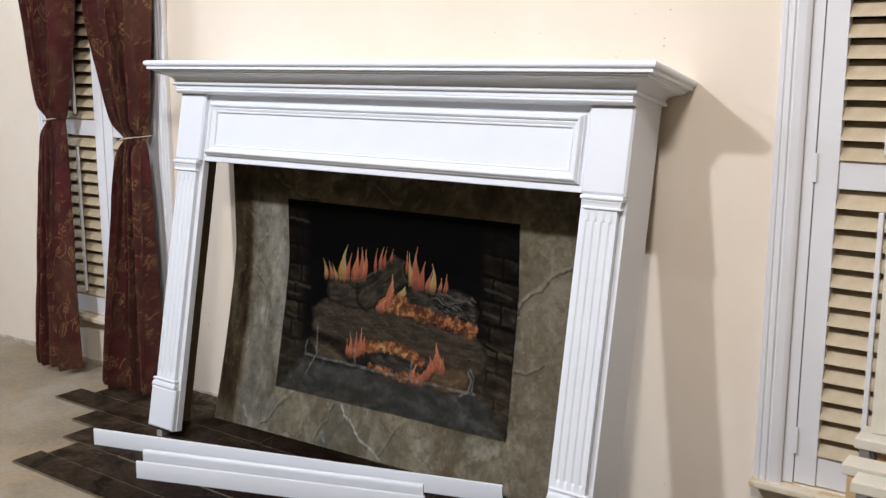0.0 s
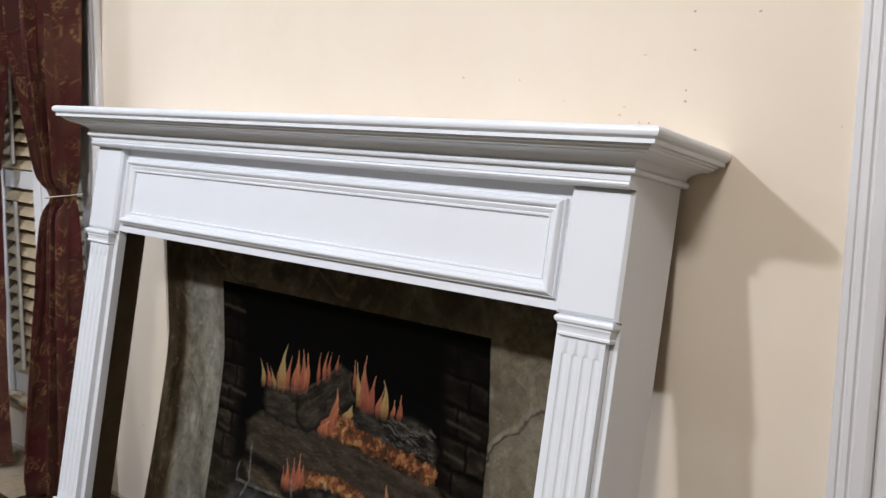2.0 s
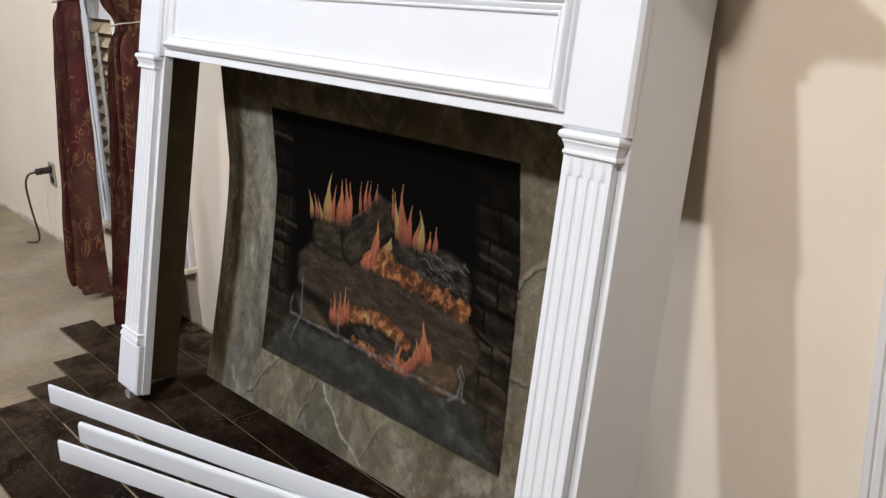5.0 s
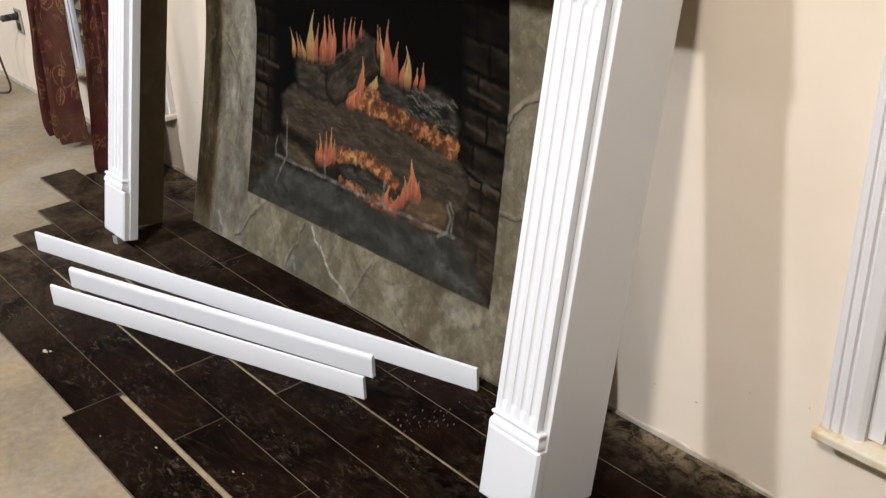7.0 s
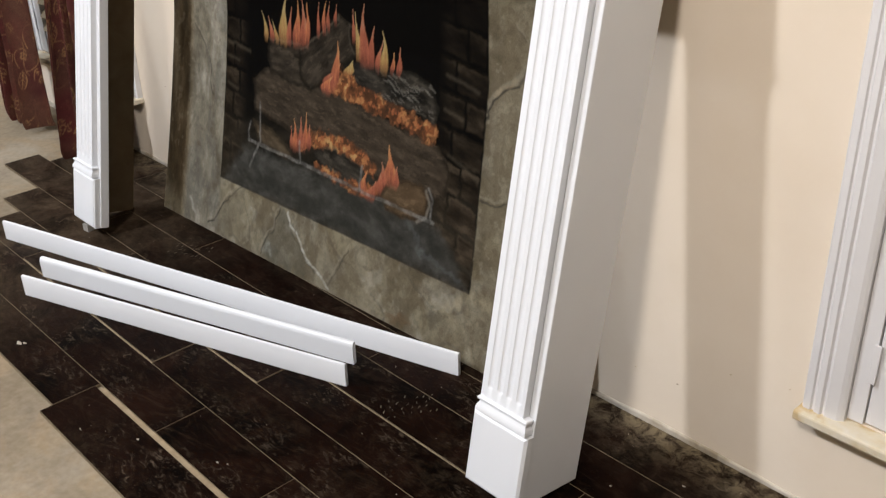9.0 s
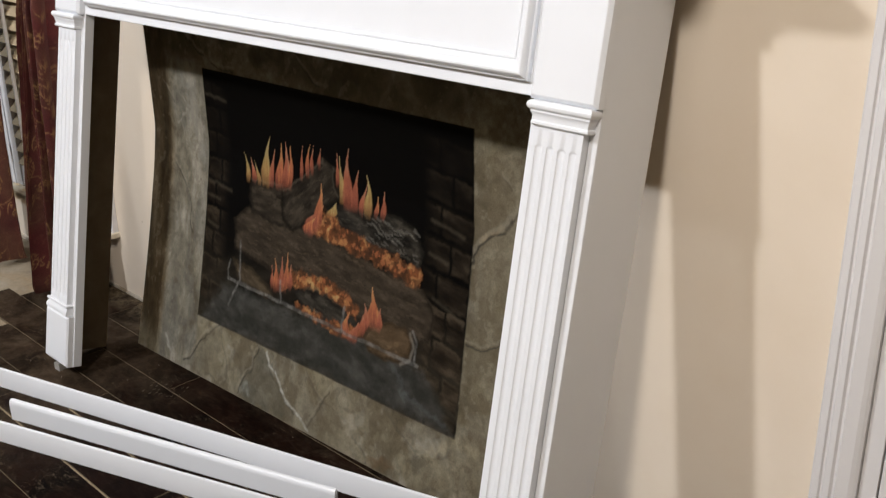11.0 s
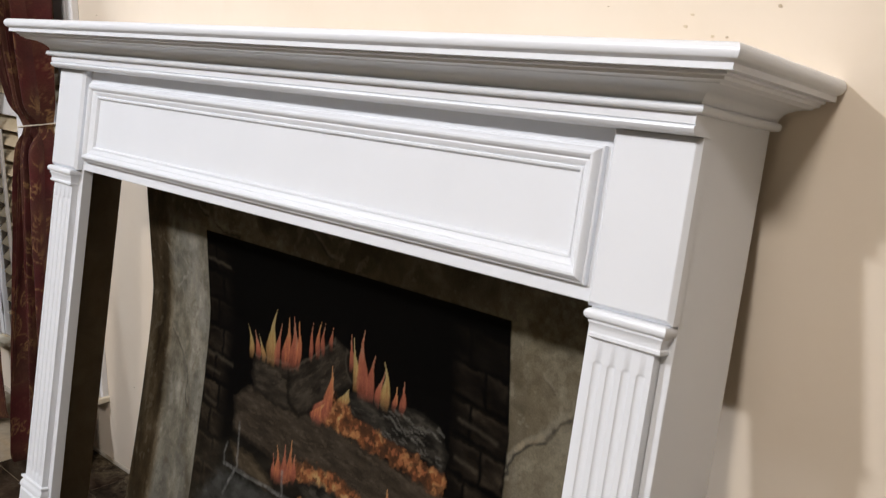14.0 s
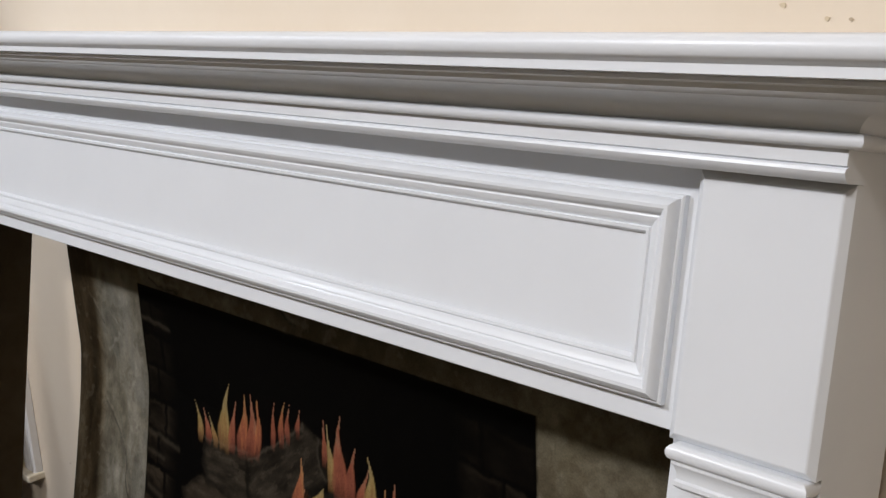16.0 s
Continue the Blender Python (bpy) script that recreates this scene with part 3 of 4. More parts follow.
lay(0.42 * step(0.52, 0.68, blot_n) * (0.5 + 0.5 * step(0.4, 0.6, fine)), (0.235, 0.215, 0.165))
for seed, tilt, scale in ((61, 0.9, 6), (64, 0.6, 9), (67, 1.9, 7)):
    along, over = GX * math.cos(tilt) + GZ * math.sin(tilt), -GX * math.sin(tilt) + GZ * math.cos(tilt)
    vein = fbm(along * 0.6 + 0.05 * big, over * 1.3 + 0.10 * mid, scale, 4, seed)
    lay(0.18 * step(0.53, 0.60, vein) * step(0.74, 0.60, vein), (0.25, 0.235, 0.19))
    lay(0.22 * step(0.50, 0.455, vein) * step(0.36, 0.45, vein), (0.070, 0.058, 0.040))
lay(0.40 * right, (0.120, 0.104, 0.072))
lay(0.45 * left, blend(streak, [(0.3, (0.085, 0.080, 0.066)), (0.5, (0.185, 0.18, 0.155)), (0.7, (0.33, 0.325, 0.295))]))
lay(0.30 * left * step(0.50, 0.60, fbm(wx * 1.6, wz * 0.7, 14, 4, 17)), (0.105, 0.112, 0.112))
lay(0.75 * step(-0.672, -0.700, GX + 0.02 * (mid - 0.5)) * step(0.03, 0.10, GZ), blend(streak, [(0.3, (0.030, 0.022, 0.013)), (0.55, (0.075, 0.056, 0.034)), (0.75, (0.14, 0.115, 0.078))]))
speck = fbm(GX, GZ, 55, 3, 91)
lay(0.30 * step(0.62, 0.72, speck), (0.065, 0.052, 0.036))
lay(0.22 * step(0.34, 0.26, speck), (0.27, 0.25, 0.20))

# rocks drawn into the stone: shaded faces, then cracks with a pale lip
for pts, tone, strength in (
        ([(-0.240, 0.159), (-0.261, 0.097), (-0.292, 0.059), (-0.306, 0.012), (-0.202, 0.012), (-0.121, 0.016), (-0.151, 0.081), (-0.198, 0.130)], (0.078, 0.080, 0.068), 0.62),
        ([(-0.407, 0.158), (-0.457, 0.125), (-0.507, 0.071), (-0.554, 0.029), (-0.47, 0.02), (-0.43, 0.06), (-0.40, 0.11)], (0.110, 0.104, 0.083), 0.50),
        ([(0.17, 0.020), (0.21, 0.045), (0.25, 0.035), (0.22, 0.014)], (0.105, 0.060, 0.026), 0.55),
        ([(0.28, 0.060), (0.31, 0.095), (0.345, 0.085), (0.33, 0.050)], (0.060, 0.058, 0.046), 0.55),
        ([(0.03, 0.125), (0.09, 0.105), (0.07, 0.04), (-0.03, 0.02), (-0.01, 0.07)], (0.105, 0.092, 0.065), 0.40),
        ([(-0.655, 0.20), (-0.60, 0.25), (-0.58, 0.33), (-0.62, 0.36), (-0.66, 0.30)], (0.085, 0.080, 0.066), 0.40)):
    m, _ = inside(pts, 0.009, 0.018, pts[0][0] * 9)
    lay(strength * m * (0.55 + 0.45 * step(0.35, 0.6, mid)), tone)
for pts, w in (
        ([(0.640, 0.705), (0.575, 0.678), (0.525, 0.655), (0.512, 0.638), (0.503, 0.621), (0.489, 0.607), (0.469, 0.598), (0.449, 0.584), (0.435, 0.572), (0.426, 0.558), (0.419, 0.538), (0.413, 0.525)], 0.009),
        ([(0.492, 0.714), (0.502, 0.705), (0.511, 0.697)], 0.004),
        ([(0.52, 0.40), (0.485, 0.375), (0.46, 0.36), (0.42, 0.365)], 0.005),
        ([(-0.123, 0.867), (-0.105, 0.847), (-0.086, 0.835), (-0.068, 0.819), (-0.049, 0.810)], 0.006),
        ([(-0.574, 0.864), (-0.538, 0.847), (-0.522, 0.835), (-0.498, 0.827)], 0.006),
        ([(-0.468, 0.811), (-0.437, 0.804), (-0.372, 0.800)], 0.005),
        ([(-0.666, 0.531), (-0.635, 0.503), (-0.611, 0.482), (-0.597, 0.463), (-0.583, 0.436), (-0.583, 0.399), (-0.568, 0.366)], 0.006),
        ([(-0.703, 0.734), (-0.679, 0.712), (-0.661, 0.691)], 0.005),
        ([(-0.407, 0.160), (-0.421, 0.153), (-0.457, 0.125), (-0.489, 0.098), (-0.507, 0.071), (-0.525, 0.041), (-0.554, 0.029)], 0.007),
        ([(-0.246, 0.165), (-0.243, 0.145), (-0.259, 0.119), (-0.260, 0.091), (-0.289, 0.068), (-0.302, 0.042), (-0.312, 0.017)], 0.006),
        ([(-0.206, 0.134), (-0.190, 0.104), (-0.164, 0.091), (-0.137, 0.064), (-0.113, 0.051), (-0.088, 0.038)], 0.006),
        ([(0.029, 0.130), (0.008, 0.101), (-0.015, 0.062), (-0.037, 0.023)], 0.004)):
    lay(0.20 * stroke([(x - 0.010, z - 0.007) for x, z in pts], w * 3.2, 0.010, 0.014, w * 500), (0.072, 0.064, 0.048))
    lay(0.85 * stroke(pts, w * 0.62, 0.0022, 0.005, w * 900) * (0.55 + 0.45 * step(0.35, 0.6, mid)), (0.026, 0.025, 0.021))
    lay(0.22 * stroke([(x - 0.003, z + 0.009) for x, z in pts], w * 0.9, 0.003, 0.006, w * 700), (0.33, 0.31, 0.26))
for pts, w, tone, strength in (
        ([(-0.212, 0.149), (-0.200, 0.125), (-0.177, 0.112), (-0.155, 0.094), (-0.133, 0.066), (-0.108, 0.053), (-0.066, 0.036), (-0.037, 0.020)], 0.007, (0.42, 0.44, 0.43), 0.60),
        ([(-0.300, 0.030), (-0.280, 0.052), (-0.268, 0.030)], 0.012, (0.24, 0.26, 0.26), 0.40),
        ([(-0.647, 0.071), (-0.628, 0.045), (-0.603, 0.029)], 0.012, (0.40, 0.41, 0.39), 0.40),
        ([(0.348, 0.102), (0.386, 0.134), (0.416, 0.157), (0.47, 0.150)], 0.020, (0.28, 0.255, 0.185), 0.42),
        ([(0.409, 0.093), (0.426, 0.062), (0.43, 0.02)], 0.014, (0.30, 0.285, 0.225), 0.40),
        ([(-0.629, 0.715), (-0.592, 0.691)], 0.006, (0.33, 0.32, 0.29), 0.45),
        ([(-0.602, 0.682), (-0.628, 0.655), (-0.649, 0.638)], 0.007, (0.33, 0.32, 0.29), 0.45),
        ([(-0.56, 0.60), (-0.585, 0.55), (-0.572, 0.50)], 0.010, (0.31, 0.30, 0.27), 0.35),
        ([(0.489, 0.618), (0.475, 0.608), (0.455, 0.598), (0.434, 0.581)], 0.008, (0.25, 0.205, 0.145), 0.50)):
    lay(strength * stroke(pts, w, w * 0.4, 0.006, pts[0][0] * 50) * (0.4 + 0.6 * step(0.35, 0.6, fine)), tone)

INK *= np.array([1.06, 1.03, 0.96])

# firebox
edge = 0.0028 * (fbm(GX, GZ, 40, 3, 20) - 0.5)
box_in = step(-0.5135, -0.5105, GX + edge) * (1 - step(0.4140, 0.4165, GX + edge)) * (1 - step(0.7950, 0.7975, GZ + edge)) * step(0.158, 0.163, GZ + edge)
lay(box_in, (0.0013, 0.0011, 0.0009))
sag = fbm(GX * 1.0, GZ * 4.2 + 1.3 * np.abs(GX), 7, 5, 21)
lay(box_in * 0.85 * step(0.44, 0.24, GZ), blend(sag, [(0.3, (0.007, 0.006, 0.004)), (0.7, (0.034, 0.028, 0.019))]))
dabs = fbm(GX * 1.0, GZ * 2.4 + 0.4 * GX, 20, 4, 22)
for side, (xa, xb, slope, pitch, top) in enumerate(((0.275, 0.4155, -0.10, 0.0685, 0.765), (-0.512, -0.405, -0.06, 0.062, 0.765))):
    for k in range(9):
        cuts = (xa, xa + (xb - xa) * (0.36, 0.60)[k % 2], xb)
        for c0, c1 in zip(cuts, cuts[1:]):
            q = random.Random(k * 7 + side + int(c0 * 100))
            tilt, z = slope - 0.012 * k, top - pitch * k + slope * (c0 - xa)
            tall, gap = pitch * 0.84, 0.004
            m, deep = inside([(c0 + gap, z), (c1 - gap, z + tilt * (c1 - c0)), (c1 - gap, z + tilt * (c1 - c0) - tall), (c0 + gap, z - tall)], 0.0035, 0.006, k + 5 * side)
            lit = np.clip(0.10 + 0.13 * k, 0, 0.95) * q.uniform(0.55, 1.0) * (0.8 if side else 1.0) * step(xa - 0.01, xa + 0.05, GX if side == 0 else 2 * xa + 0.10 - GX)
            lay(box_in * m * lit, blend(dabs, [(0.30, (0.012, 0.0085, 0.0055)), (0.55, (0.034, 0.025, 0.016)), (0.78, (0.072, 0.055, 0.036))]))
            lay(box_in * m * lit * 0.45 * step(0.010, 0.003, deep) * step(z - 0.030, z - 0.004, GZ), (0.085, 0.066, 0.043))
for pts in ([(-0.510, 0.735), (-0.481, 0.732), (-0.419, 0.726)], [(-0.510, 0.515), (-0.469, 0.515), (-0.405, 0.505)], [(-0.508, 0.480), (-0.452, 0.475)], [(-0.50, 0.411), (-0.455, 0.404)], [(0.30, 0.590), (0.34, 0.586), (0.39, 0.575)], [(0.30, 0.520), (0.35, 0.512)], [(0.32, 0.430), (0.37, 0.418), (0.405, 0.40)]):
    lay(box_in * 0.38 * stroke(pts, 0.007, 0.005, 0.003, pts[0][1] * 30), (0.075, 0.062, 0.043))
for z in (0.62, 0.553, 0.480, 0.392):
    lay(box_in * 0.8 * stroke([(0.285, z + 0.008), (0.345, z + 0.001), (0.408, z - 0.008)], 0.006, 0.003, 0.006, z * 20), (0.004, 0.003, 0.002))
hearth, _ = inside([(-0.500, 0.160), (-0.400, 0.272), (-0.15, 0.276), (0.292, 0.272), (0.345, 0.24), (0.412, 0.160)], 0.016, 0.014, 23)
lay(box_in * hearth * 0.92, blend(fbm(wx, wz * 1.8, 24, 4, 24), [(0.3, (0.024, 0.024, 0.020)), (0.55, (0.038, 0.037, 0.032)), (0.75, (0.058, 0.057, 0.050))]))
for pts in ([(0.213, 0.257), (0.240, 0.230), (0.262, 0.199)], [(0.262, 0.205), (0.309, 0.189), (0.387, 0.175)]):
    lay(box_in * 0.30 * stroke(pts, 0.010, 0.006, 0.014, 5), (0.095, 0.105, 0.105))


# logs
def log(points, along, dark, light, seed, bark=0.8):
    m, deep = inside(points, 0.004, 0.006, seed)
    ca, sa = math.cos(along), math.sin(along)
    u, v = GX * ca + GZ * sa, -GX * sa + GZ * ca
    grain = fbm(u * 0.45, v * 1.6, 55, 5, seed)
    lay(m, blend(grain, [(0.25, dark), (0.55, tuple(0.55 * a + 0.35 * b for a, b in zip(dark, light))), (0.85, tuple(0.85 * b for b in light))]))
    lay(m * 0.7 * bark * step(0.56, 0.70, fbm(u * 0.5, v * 1.3, 38, 4, seed + 3)), tuple(0.35 * a for a in dark))
    lay(m * 0.28 * step(0.62, 0.76, fbm(u * 0.6, v * 1.8, 75, 3, seed + 5)), tuple(1.5 * a for a in light))
    lay(m * 0.75 * (1 - step(0.0, 0.014, deep)), tuple(0.25 * a for a in dark))


log([(-0.380, 0.340), (-0.31, 0.338), (-0.218, 0.305), (-0.205, 0.276), (-0.349, 0.290)], -0.3, (0.035, 0.026, 0.016), (0.10, 0.075, 0.045), 31, 0.3)
log([(-0.385, 0.440), (-0.34, 0.478), (-0.24, 0.480), (-0.037, 0.480), (0.15, 0.458), (0.290, 0.440), (0.330, 0.390), (0.315, 0.335), (0.237, 0.318), (-0.022, 0.325), (-0.25, 0.352), (-0.375, 0.368)], -0.12, (0.024, 0.018, 0.012), (0.070, 0.054, 0.037), 32, 0.4)
log([(-0.322, 0.553), (-0.330, 0.510), (-0.310, 0.476), (-0.25, 0.464), (-0.201, 0.462), (-0.140, 0.472), (-0.16, 0.520), (-0.19, 0.560), (-0.27, 0.562)], 0.1, (0.013, 0.010, 0.007), (0.062, 0.050, 0.035), 33, 0.6)
log([(-0.200, 0.545), (-0.195, 0.480), (-0.15, 0.462), (-0.109, 0.485), (-0.043, 0.542), (0.012, 0.575), (0.021, 0.605), (0.005, 0.637), (-0.046, 0.651), (-0.085, 0.630), (-0.119, 0.599)], 0.65, (0.013, 0.010, 0.007), (0.058, 0.047, 0.033), 34, 0.6)
log([(-0.045, 0.545), (0.05, 0.566), (0.13, 0.572), (0.212, 0.574), (0.257, 0.556), (0.280, 0.520), (0.275, 0.476), (0.22, 0.480), (0.10, 0.500), (0.005, 0.512)], -0.12, (0.008, 0.007, 0.0055), (0.062, 0.054, 0.041), 35)
end, rim_d = inside([(-0.012, 0.640), (0.012, 0.628), (0.024, 0.606), (0.020, 0.580), (0.004, 0.572), (-0.014, 0.592), (-0.020, 0.618)], 0.003, 0.004, 38)
lay(end * 0.95, (0.008, 0.006, 0.004))
lay(end * 0.35 * (1 - step(0.002, 0.007, rim_d)), (0.10, 0.085, 0.062))
for k in range(46):
    q = random.Random(k)
    x, z = q.uniform(0.10, 0.26), q.uniform(0.500, 0.560)
    lay(0.42 * stroke([(x, z), (x + 0.014, z - 0.006)], 0.0026, 0.0018, 0.006, k), (0.17, 0.16, 0.135))
log([(-0.135, 0.335), (-0.03, 0.345), (0.09, 0.325), (0.125, 0.29), (0.05, 0.282), (-0.09, 0.292)], -0.15, (0.014, 0.012, 0.009), (0.07, 0.062, 0.048), 36)
log([(0.115, 0.288), (0.145, 0.325), (0.193, 0.345), (0.245, 0.347), (0.272, 0.325), (0.268, 0.290), (0.235, 0.266), (0.19, 0.258), (0.142, 0.264)], 0.0, (0.055, 0.036, 0.019), (0.125, 0.085, 0.048), 37, 0.15)
lay(0.5 * stroke([(0.262, 0.338), (0.276, 0.312), (0.266, 0.280), (0.240, 0.264)], 0.007, 0.003), (0.20, 0.18, 0.15))


for k in range(34):
    q = random.Random(500 + k)
    x, z = q.uniform(-0.33, 0.24), q.uniform(0.35, 0.455)
    w = q.uniform(0.02, 0.06)
    lay(0.45 * stroke([(x, z), (x + w * 0.5, z - 0.05 * w), (x + w, z - 0.14 * w)], 0.0035, 0.0025, 0.008, k), (0.008, 0.006, 0.004) if k % 3 else (0.085, 0.064, 0.042))
for a, b in (((-0.195, 0.548), (-0.110, 0.604)), ((-0.110, 0.604), (-0.046, 0.650)), ((-0.322, 0.552), (-0.200, 0.560))):
    lay(0.35 * stroke([a, b], 0.005, 0.003, 0.006, 9), (0.13, 0.108, 0.078))
lay(0.7 * stroke([(-0.198, 0.545), (-0.196, 0.490), (-0.152, 0.463)], 0.007, 0.004, 0.005, 10), (0.006, 0.005, 0.003))
lay(0.7 * stroke([(-0.109, 0.483), (-0.043, 0.540), (0.010, 0.573)], 0.008, 0.005, 0.005, 11), (0.006, 0.005, 0.003))


# embers
def embers(points, seed):
    m, _ = inside(points, 0.006, 0.014, seed)
    n, g = fbm(GX, GZ, 75, 3, seed), fbm(GX, GZ, 40, 3, seed + 7)
    lay(m * 0.85, blend(g, [(0.3, (0.060, 0.027, 0.013)), (0.55, (0.150, 0.055, 0.022)), (0.75, (0.26, 0.090, 0.032))]))
    lay(m * step(0.50, 0.60, n), blend(g, [(0.35, (0.21, 0.072, 0.030)), (0.6, (0.29, 0.135, 0.052)), (0.75, (0.33, 0.215, 0.09))]))
    lay(m * 0.6 * step(0.60, 0.68, fbm(GX, GZ, 110, 2, seed + 11)), (0.03, 0.017, 0.010))


embers([(-0.105, 0.478), (-0.06, 0.500), (-0.035, 0.535), (0.029, 0.512), (0.127, 0.500), (0.22, 0.486), (0.281, 0.478), (0.276, 0.440), (0.194, 0.450), (0.1, 0.462), (0.017, 0.466), (-0.03, 0.470)], 41)
embers([(-0.200, 0.345), (-0.15, 0.372), (-0.10, 0.380), (-0.02, 0.382), (0.05, 0.368), (0.10, 0.345), (0.090, 0.320), (0.03, 0.342), (-0.05, 0.352), (-0.11, 0.344), (-0.18, 0.320)], 42)
embers([(-0.125, 0.300), (-0.06, 0.296), (0.0, 0.292), (0.07, 0.300), (0.11, 0.300), (0.10, 0.268), (-0.027, 0.274), (-0.118, 0.284)], 43)


# flames, one brush-stroke each
def flame(x, z, w, h, lean, kind, seed):
    q = np.clip((GZ - z) / h, 0, 1)
    middle = x + lean * q ** 1.6 + 0.12 * w * np.sin(5 * q + x * 40) + 0.10 * w * (fbm(GX, GZ, 60, 2, seed) - 0.5)
    half = 0.57 * w * (1 - q) ** 0.85 * (0.70 + 0.5 * np.sin(np.pi * np.minimum(1, q * 1.5))) + 1e-4
    m = (1 - step(0.72, 1.08, np.abs(GX - middle) / half)) * step(z - 0.004, z + 0.012, GZ + 0.010 * fbm(GX, GZ, 90, 2, seed + 2)) * (GZ < z + h)
    red, orange, yellow = (0.215, 0.066, 0.040), (0.335, 0.130, 0.062), (0.31, 0.235, 0.115)
    a, b, c = ((red, (0.29, 0.092, 0.050), (0.30, 0.150, 0.090)), (red, (0.36, 0.125, 0.055), (0.38, 0.20, 0.085)), ((0.26, 0.140, 0.055), (0.31, 0.215, 0.078), yellow))[kind]
    tone = q + 0.95 * (fbm(GX * 3.4, GZ * 0.45, 70, 3, seed + 4) - 0.5)
    lay(m * (0.45 + 0.45 * step(0.0, 0.3, q)), blend(tone, [(0.1, a), (0.5, b), (0.9, c)]))


for i, row in enumerate((
    (-0.335, 0.545, 0.018, 0.070, -0.022, 2), (-0.312, 0.548, 0.020, 0.058, -0.016, 0), (-0.292, 0.548, 0.016, 0.050, -0.020, 2), (-0.268, 0.546, 0.038, 0.122, 0.022, 2), (-0.243, 0.550, 0.022, 0.095, 0.014, 0), (-0.212, 0.553, 0.030, 0.110, 0.010, 1), (-0.188, 0.556, 0.030, 0.114, 0.006, 0), (-0.172, 0.560, 0.020, 0.110, 0.008, 1),
    (-0.130, 0.590, 0.013, 0.084, 0.014, 0), (-0.108, 0.600, 0.016, 0.080, 0.018, 1), (-0.090, 0.610, 0.014, 0.066, 0.010, 0), (-0.062, 0.630, 0.012, 0.045, 0.008, 0),
    (0.000, 0.600, 0.013, 0.075, 0.006, 0), (0.016, 0.566, 0.020, 0.108, -0.004, 2), (0.034, 0.556, 0.036, 0.136, 0.010, 0), (0.060, 0.556, 0.026, 0.097, 0.012, 0), (0.084, 0.556, 0.018, 0.070, 0.016, 0), (0.108, 0.554, 0.028, 0.092, -0.008, 2), (0.132, 0.560, 0.014, 0.045, 0.006, 1), (0.152, 0.560, 0.018, 0.058, 0.006, 0),
    (-0.080, 0.476, 0.050, 0.070, 0.028, 0), (-0.058, 0.496, 0.030, 0.100, 0.000, 1), (-0.020, 0.525, 0.034, 0.036, 0.022, 2), (-0.095, 0.468, 0.040, 0.045, 0.020, 1),
    (-0.200, 0.308, 0.020, 0.080, -0.012, 1), (-0.184, 0.310, 0.022, 0.092, 0.000, 0), (-0.168, 0.316, 0.022, 0.094, 0.008, 1), (-0.150, 0.325, 0.020, 0.060, 0.004, 0), (-0.215, 0.312, 0.012, 0.055, -0.008, 0),
    (0.140, 0.314, 0.046, 0.092, 0.000, 1), (0.122, 0.306, 0.028, 0.060, -0.006, 0), (0.162, 0.316, 0.022, 0.055, 0.008, 0), (0.060, 0.270, 0.030, 0.062, 0.006, 1), (0.088, 0.266, 0.034, 0.052, 0.010, 0), (0.112, 0.290, 0.03, 0.05, 0.0, 0))):
    flame(*row, seed=50 + i)

# grate
for pts, w in (([(-0.396, 0.288), (-0.156, 0.284), (0.059, 0.279), (0.291, 0.277)], 0.0085), ([(-0.348, 0.290), (-0.364, 0.262), (-0.384, 0.222)], 0.007), ([(-0.354, 0.392), (-0.349, 0.34), (-0.345, 0.290)], 0.006), ([(-0.390, 0.335), (-0.398, 0.310), (-0.394, 0.286)], 0.005), ([(-0.184, 0.335), (-0.177, 0.284)], 0.007), ([(0.050, 0.335), (0.046, 0.280)], 0.007), ([(0.270, 0.345), (0.283, 0.320), (0.281, 0.280)], 0.006)):
    lay(0.58 * stroke(pts, w, 0.0022, 0.003, 7), blend(fine, [(0.3, (0.075, 0.073, 0.066)), (0.7, (0.19, 0.185, 0.17))]))
INK *= (0.86 + 0.28 * fine)[..., None]

PIGMENT = mat("canvas_pigment", (0.1, 0.1, 0.1), 0.60, spec=0.05)
ink_node = node(PIGMENT, "ShaderNodeAttribute")
ink_node.attribute_name = "pigment"
colour_to(PIGMENT, mix(PIGMENT, 0.22, ink_node.outputs["Color"], mix(PIGMENT, 1.0, ink_node.outputs["Color"], ramp(PIGMENT, noise_tex(PIGMENT, coords(PIGMENT), 330, 3, 0.7), [(0.3, (0.2,) * 3), (0.7, (1.8,) * 3)]), "MULTIPLY")))
bump(PIGMENT, noise_tex(PIGMENT, coords(PIGMENT, scale=(1, 1, 0.5)), 500, 2), 0.12, 0.0008)

canvas = thing("painted_canvas", label="unframed canvas painted with a log fire, curled at its foot", category="painting")
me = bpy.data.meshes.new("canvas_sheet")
rim = np.where((GX <= CX0 + 0.001) | (GX >= CX1 - 0.001), 0.004 * (lattice(GZ * 14, GX, 3.0) - 0.5), 0)
PX = GX + 0.0135 - 0.0135 * (GX + 0.512)
PZ = GZ + 0.006 * np.minimum(1, GZ / 0.16)
verts = np.stack([PX + rim, canvas_y(PX, PZ), PZ], -1).reshape(-1, 3)
idx = np.arange((NX + 1) * (NZ + 1)).reshape(NZ + 1, NX + 1)
faces = np.stack([idx[:-1, :-1], idx[:-1, 1:], idx[1:, 1:], idx[1:, :-1]], -1).reshape(-1, 4)
me.from_pydata(verts.tolist(), [], faces.tolist())
layer = me.color_attributes.new("pigment", "FLOAT_COLOR", "POINT")
layer.data.foreach_set("color", np.concatenate([INK.reshape(-1, 3), np.ones((len(verts), 1))], 1).astype(np.float32).ravel())
me.materials.append(PIGMENT)
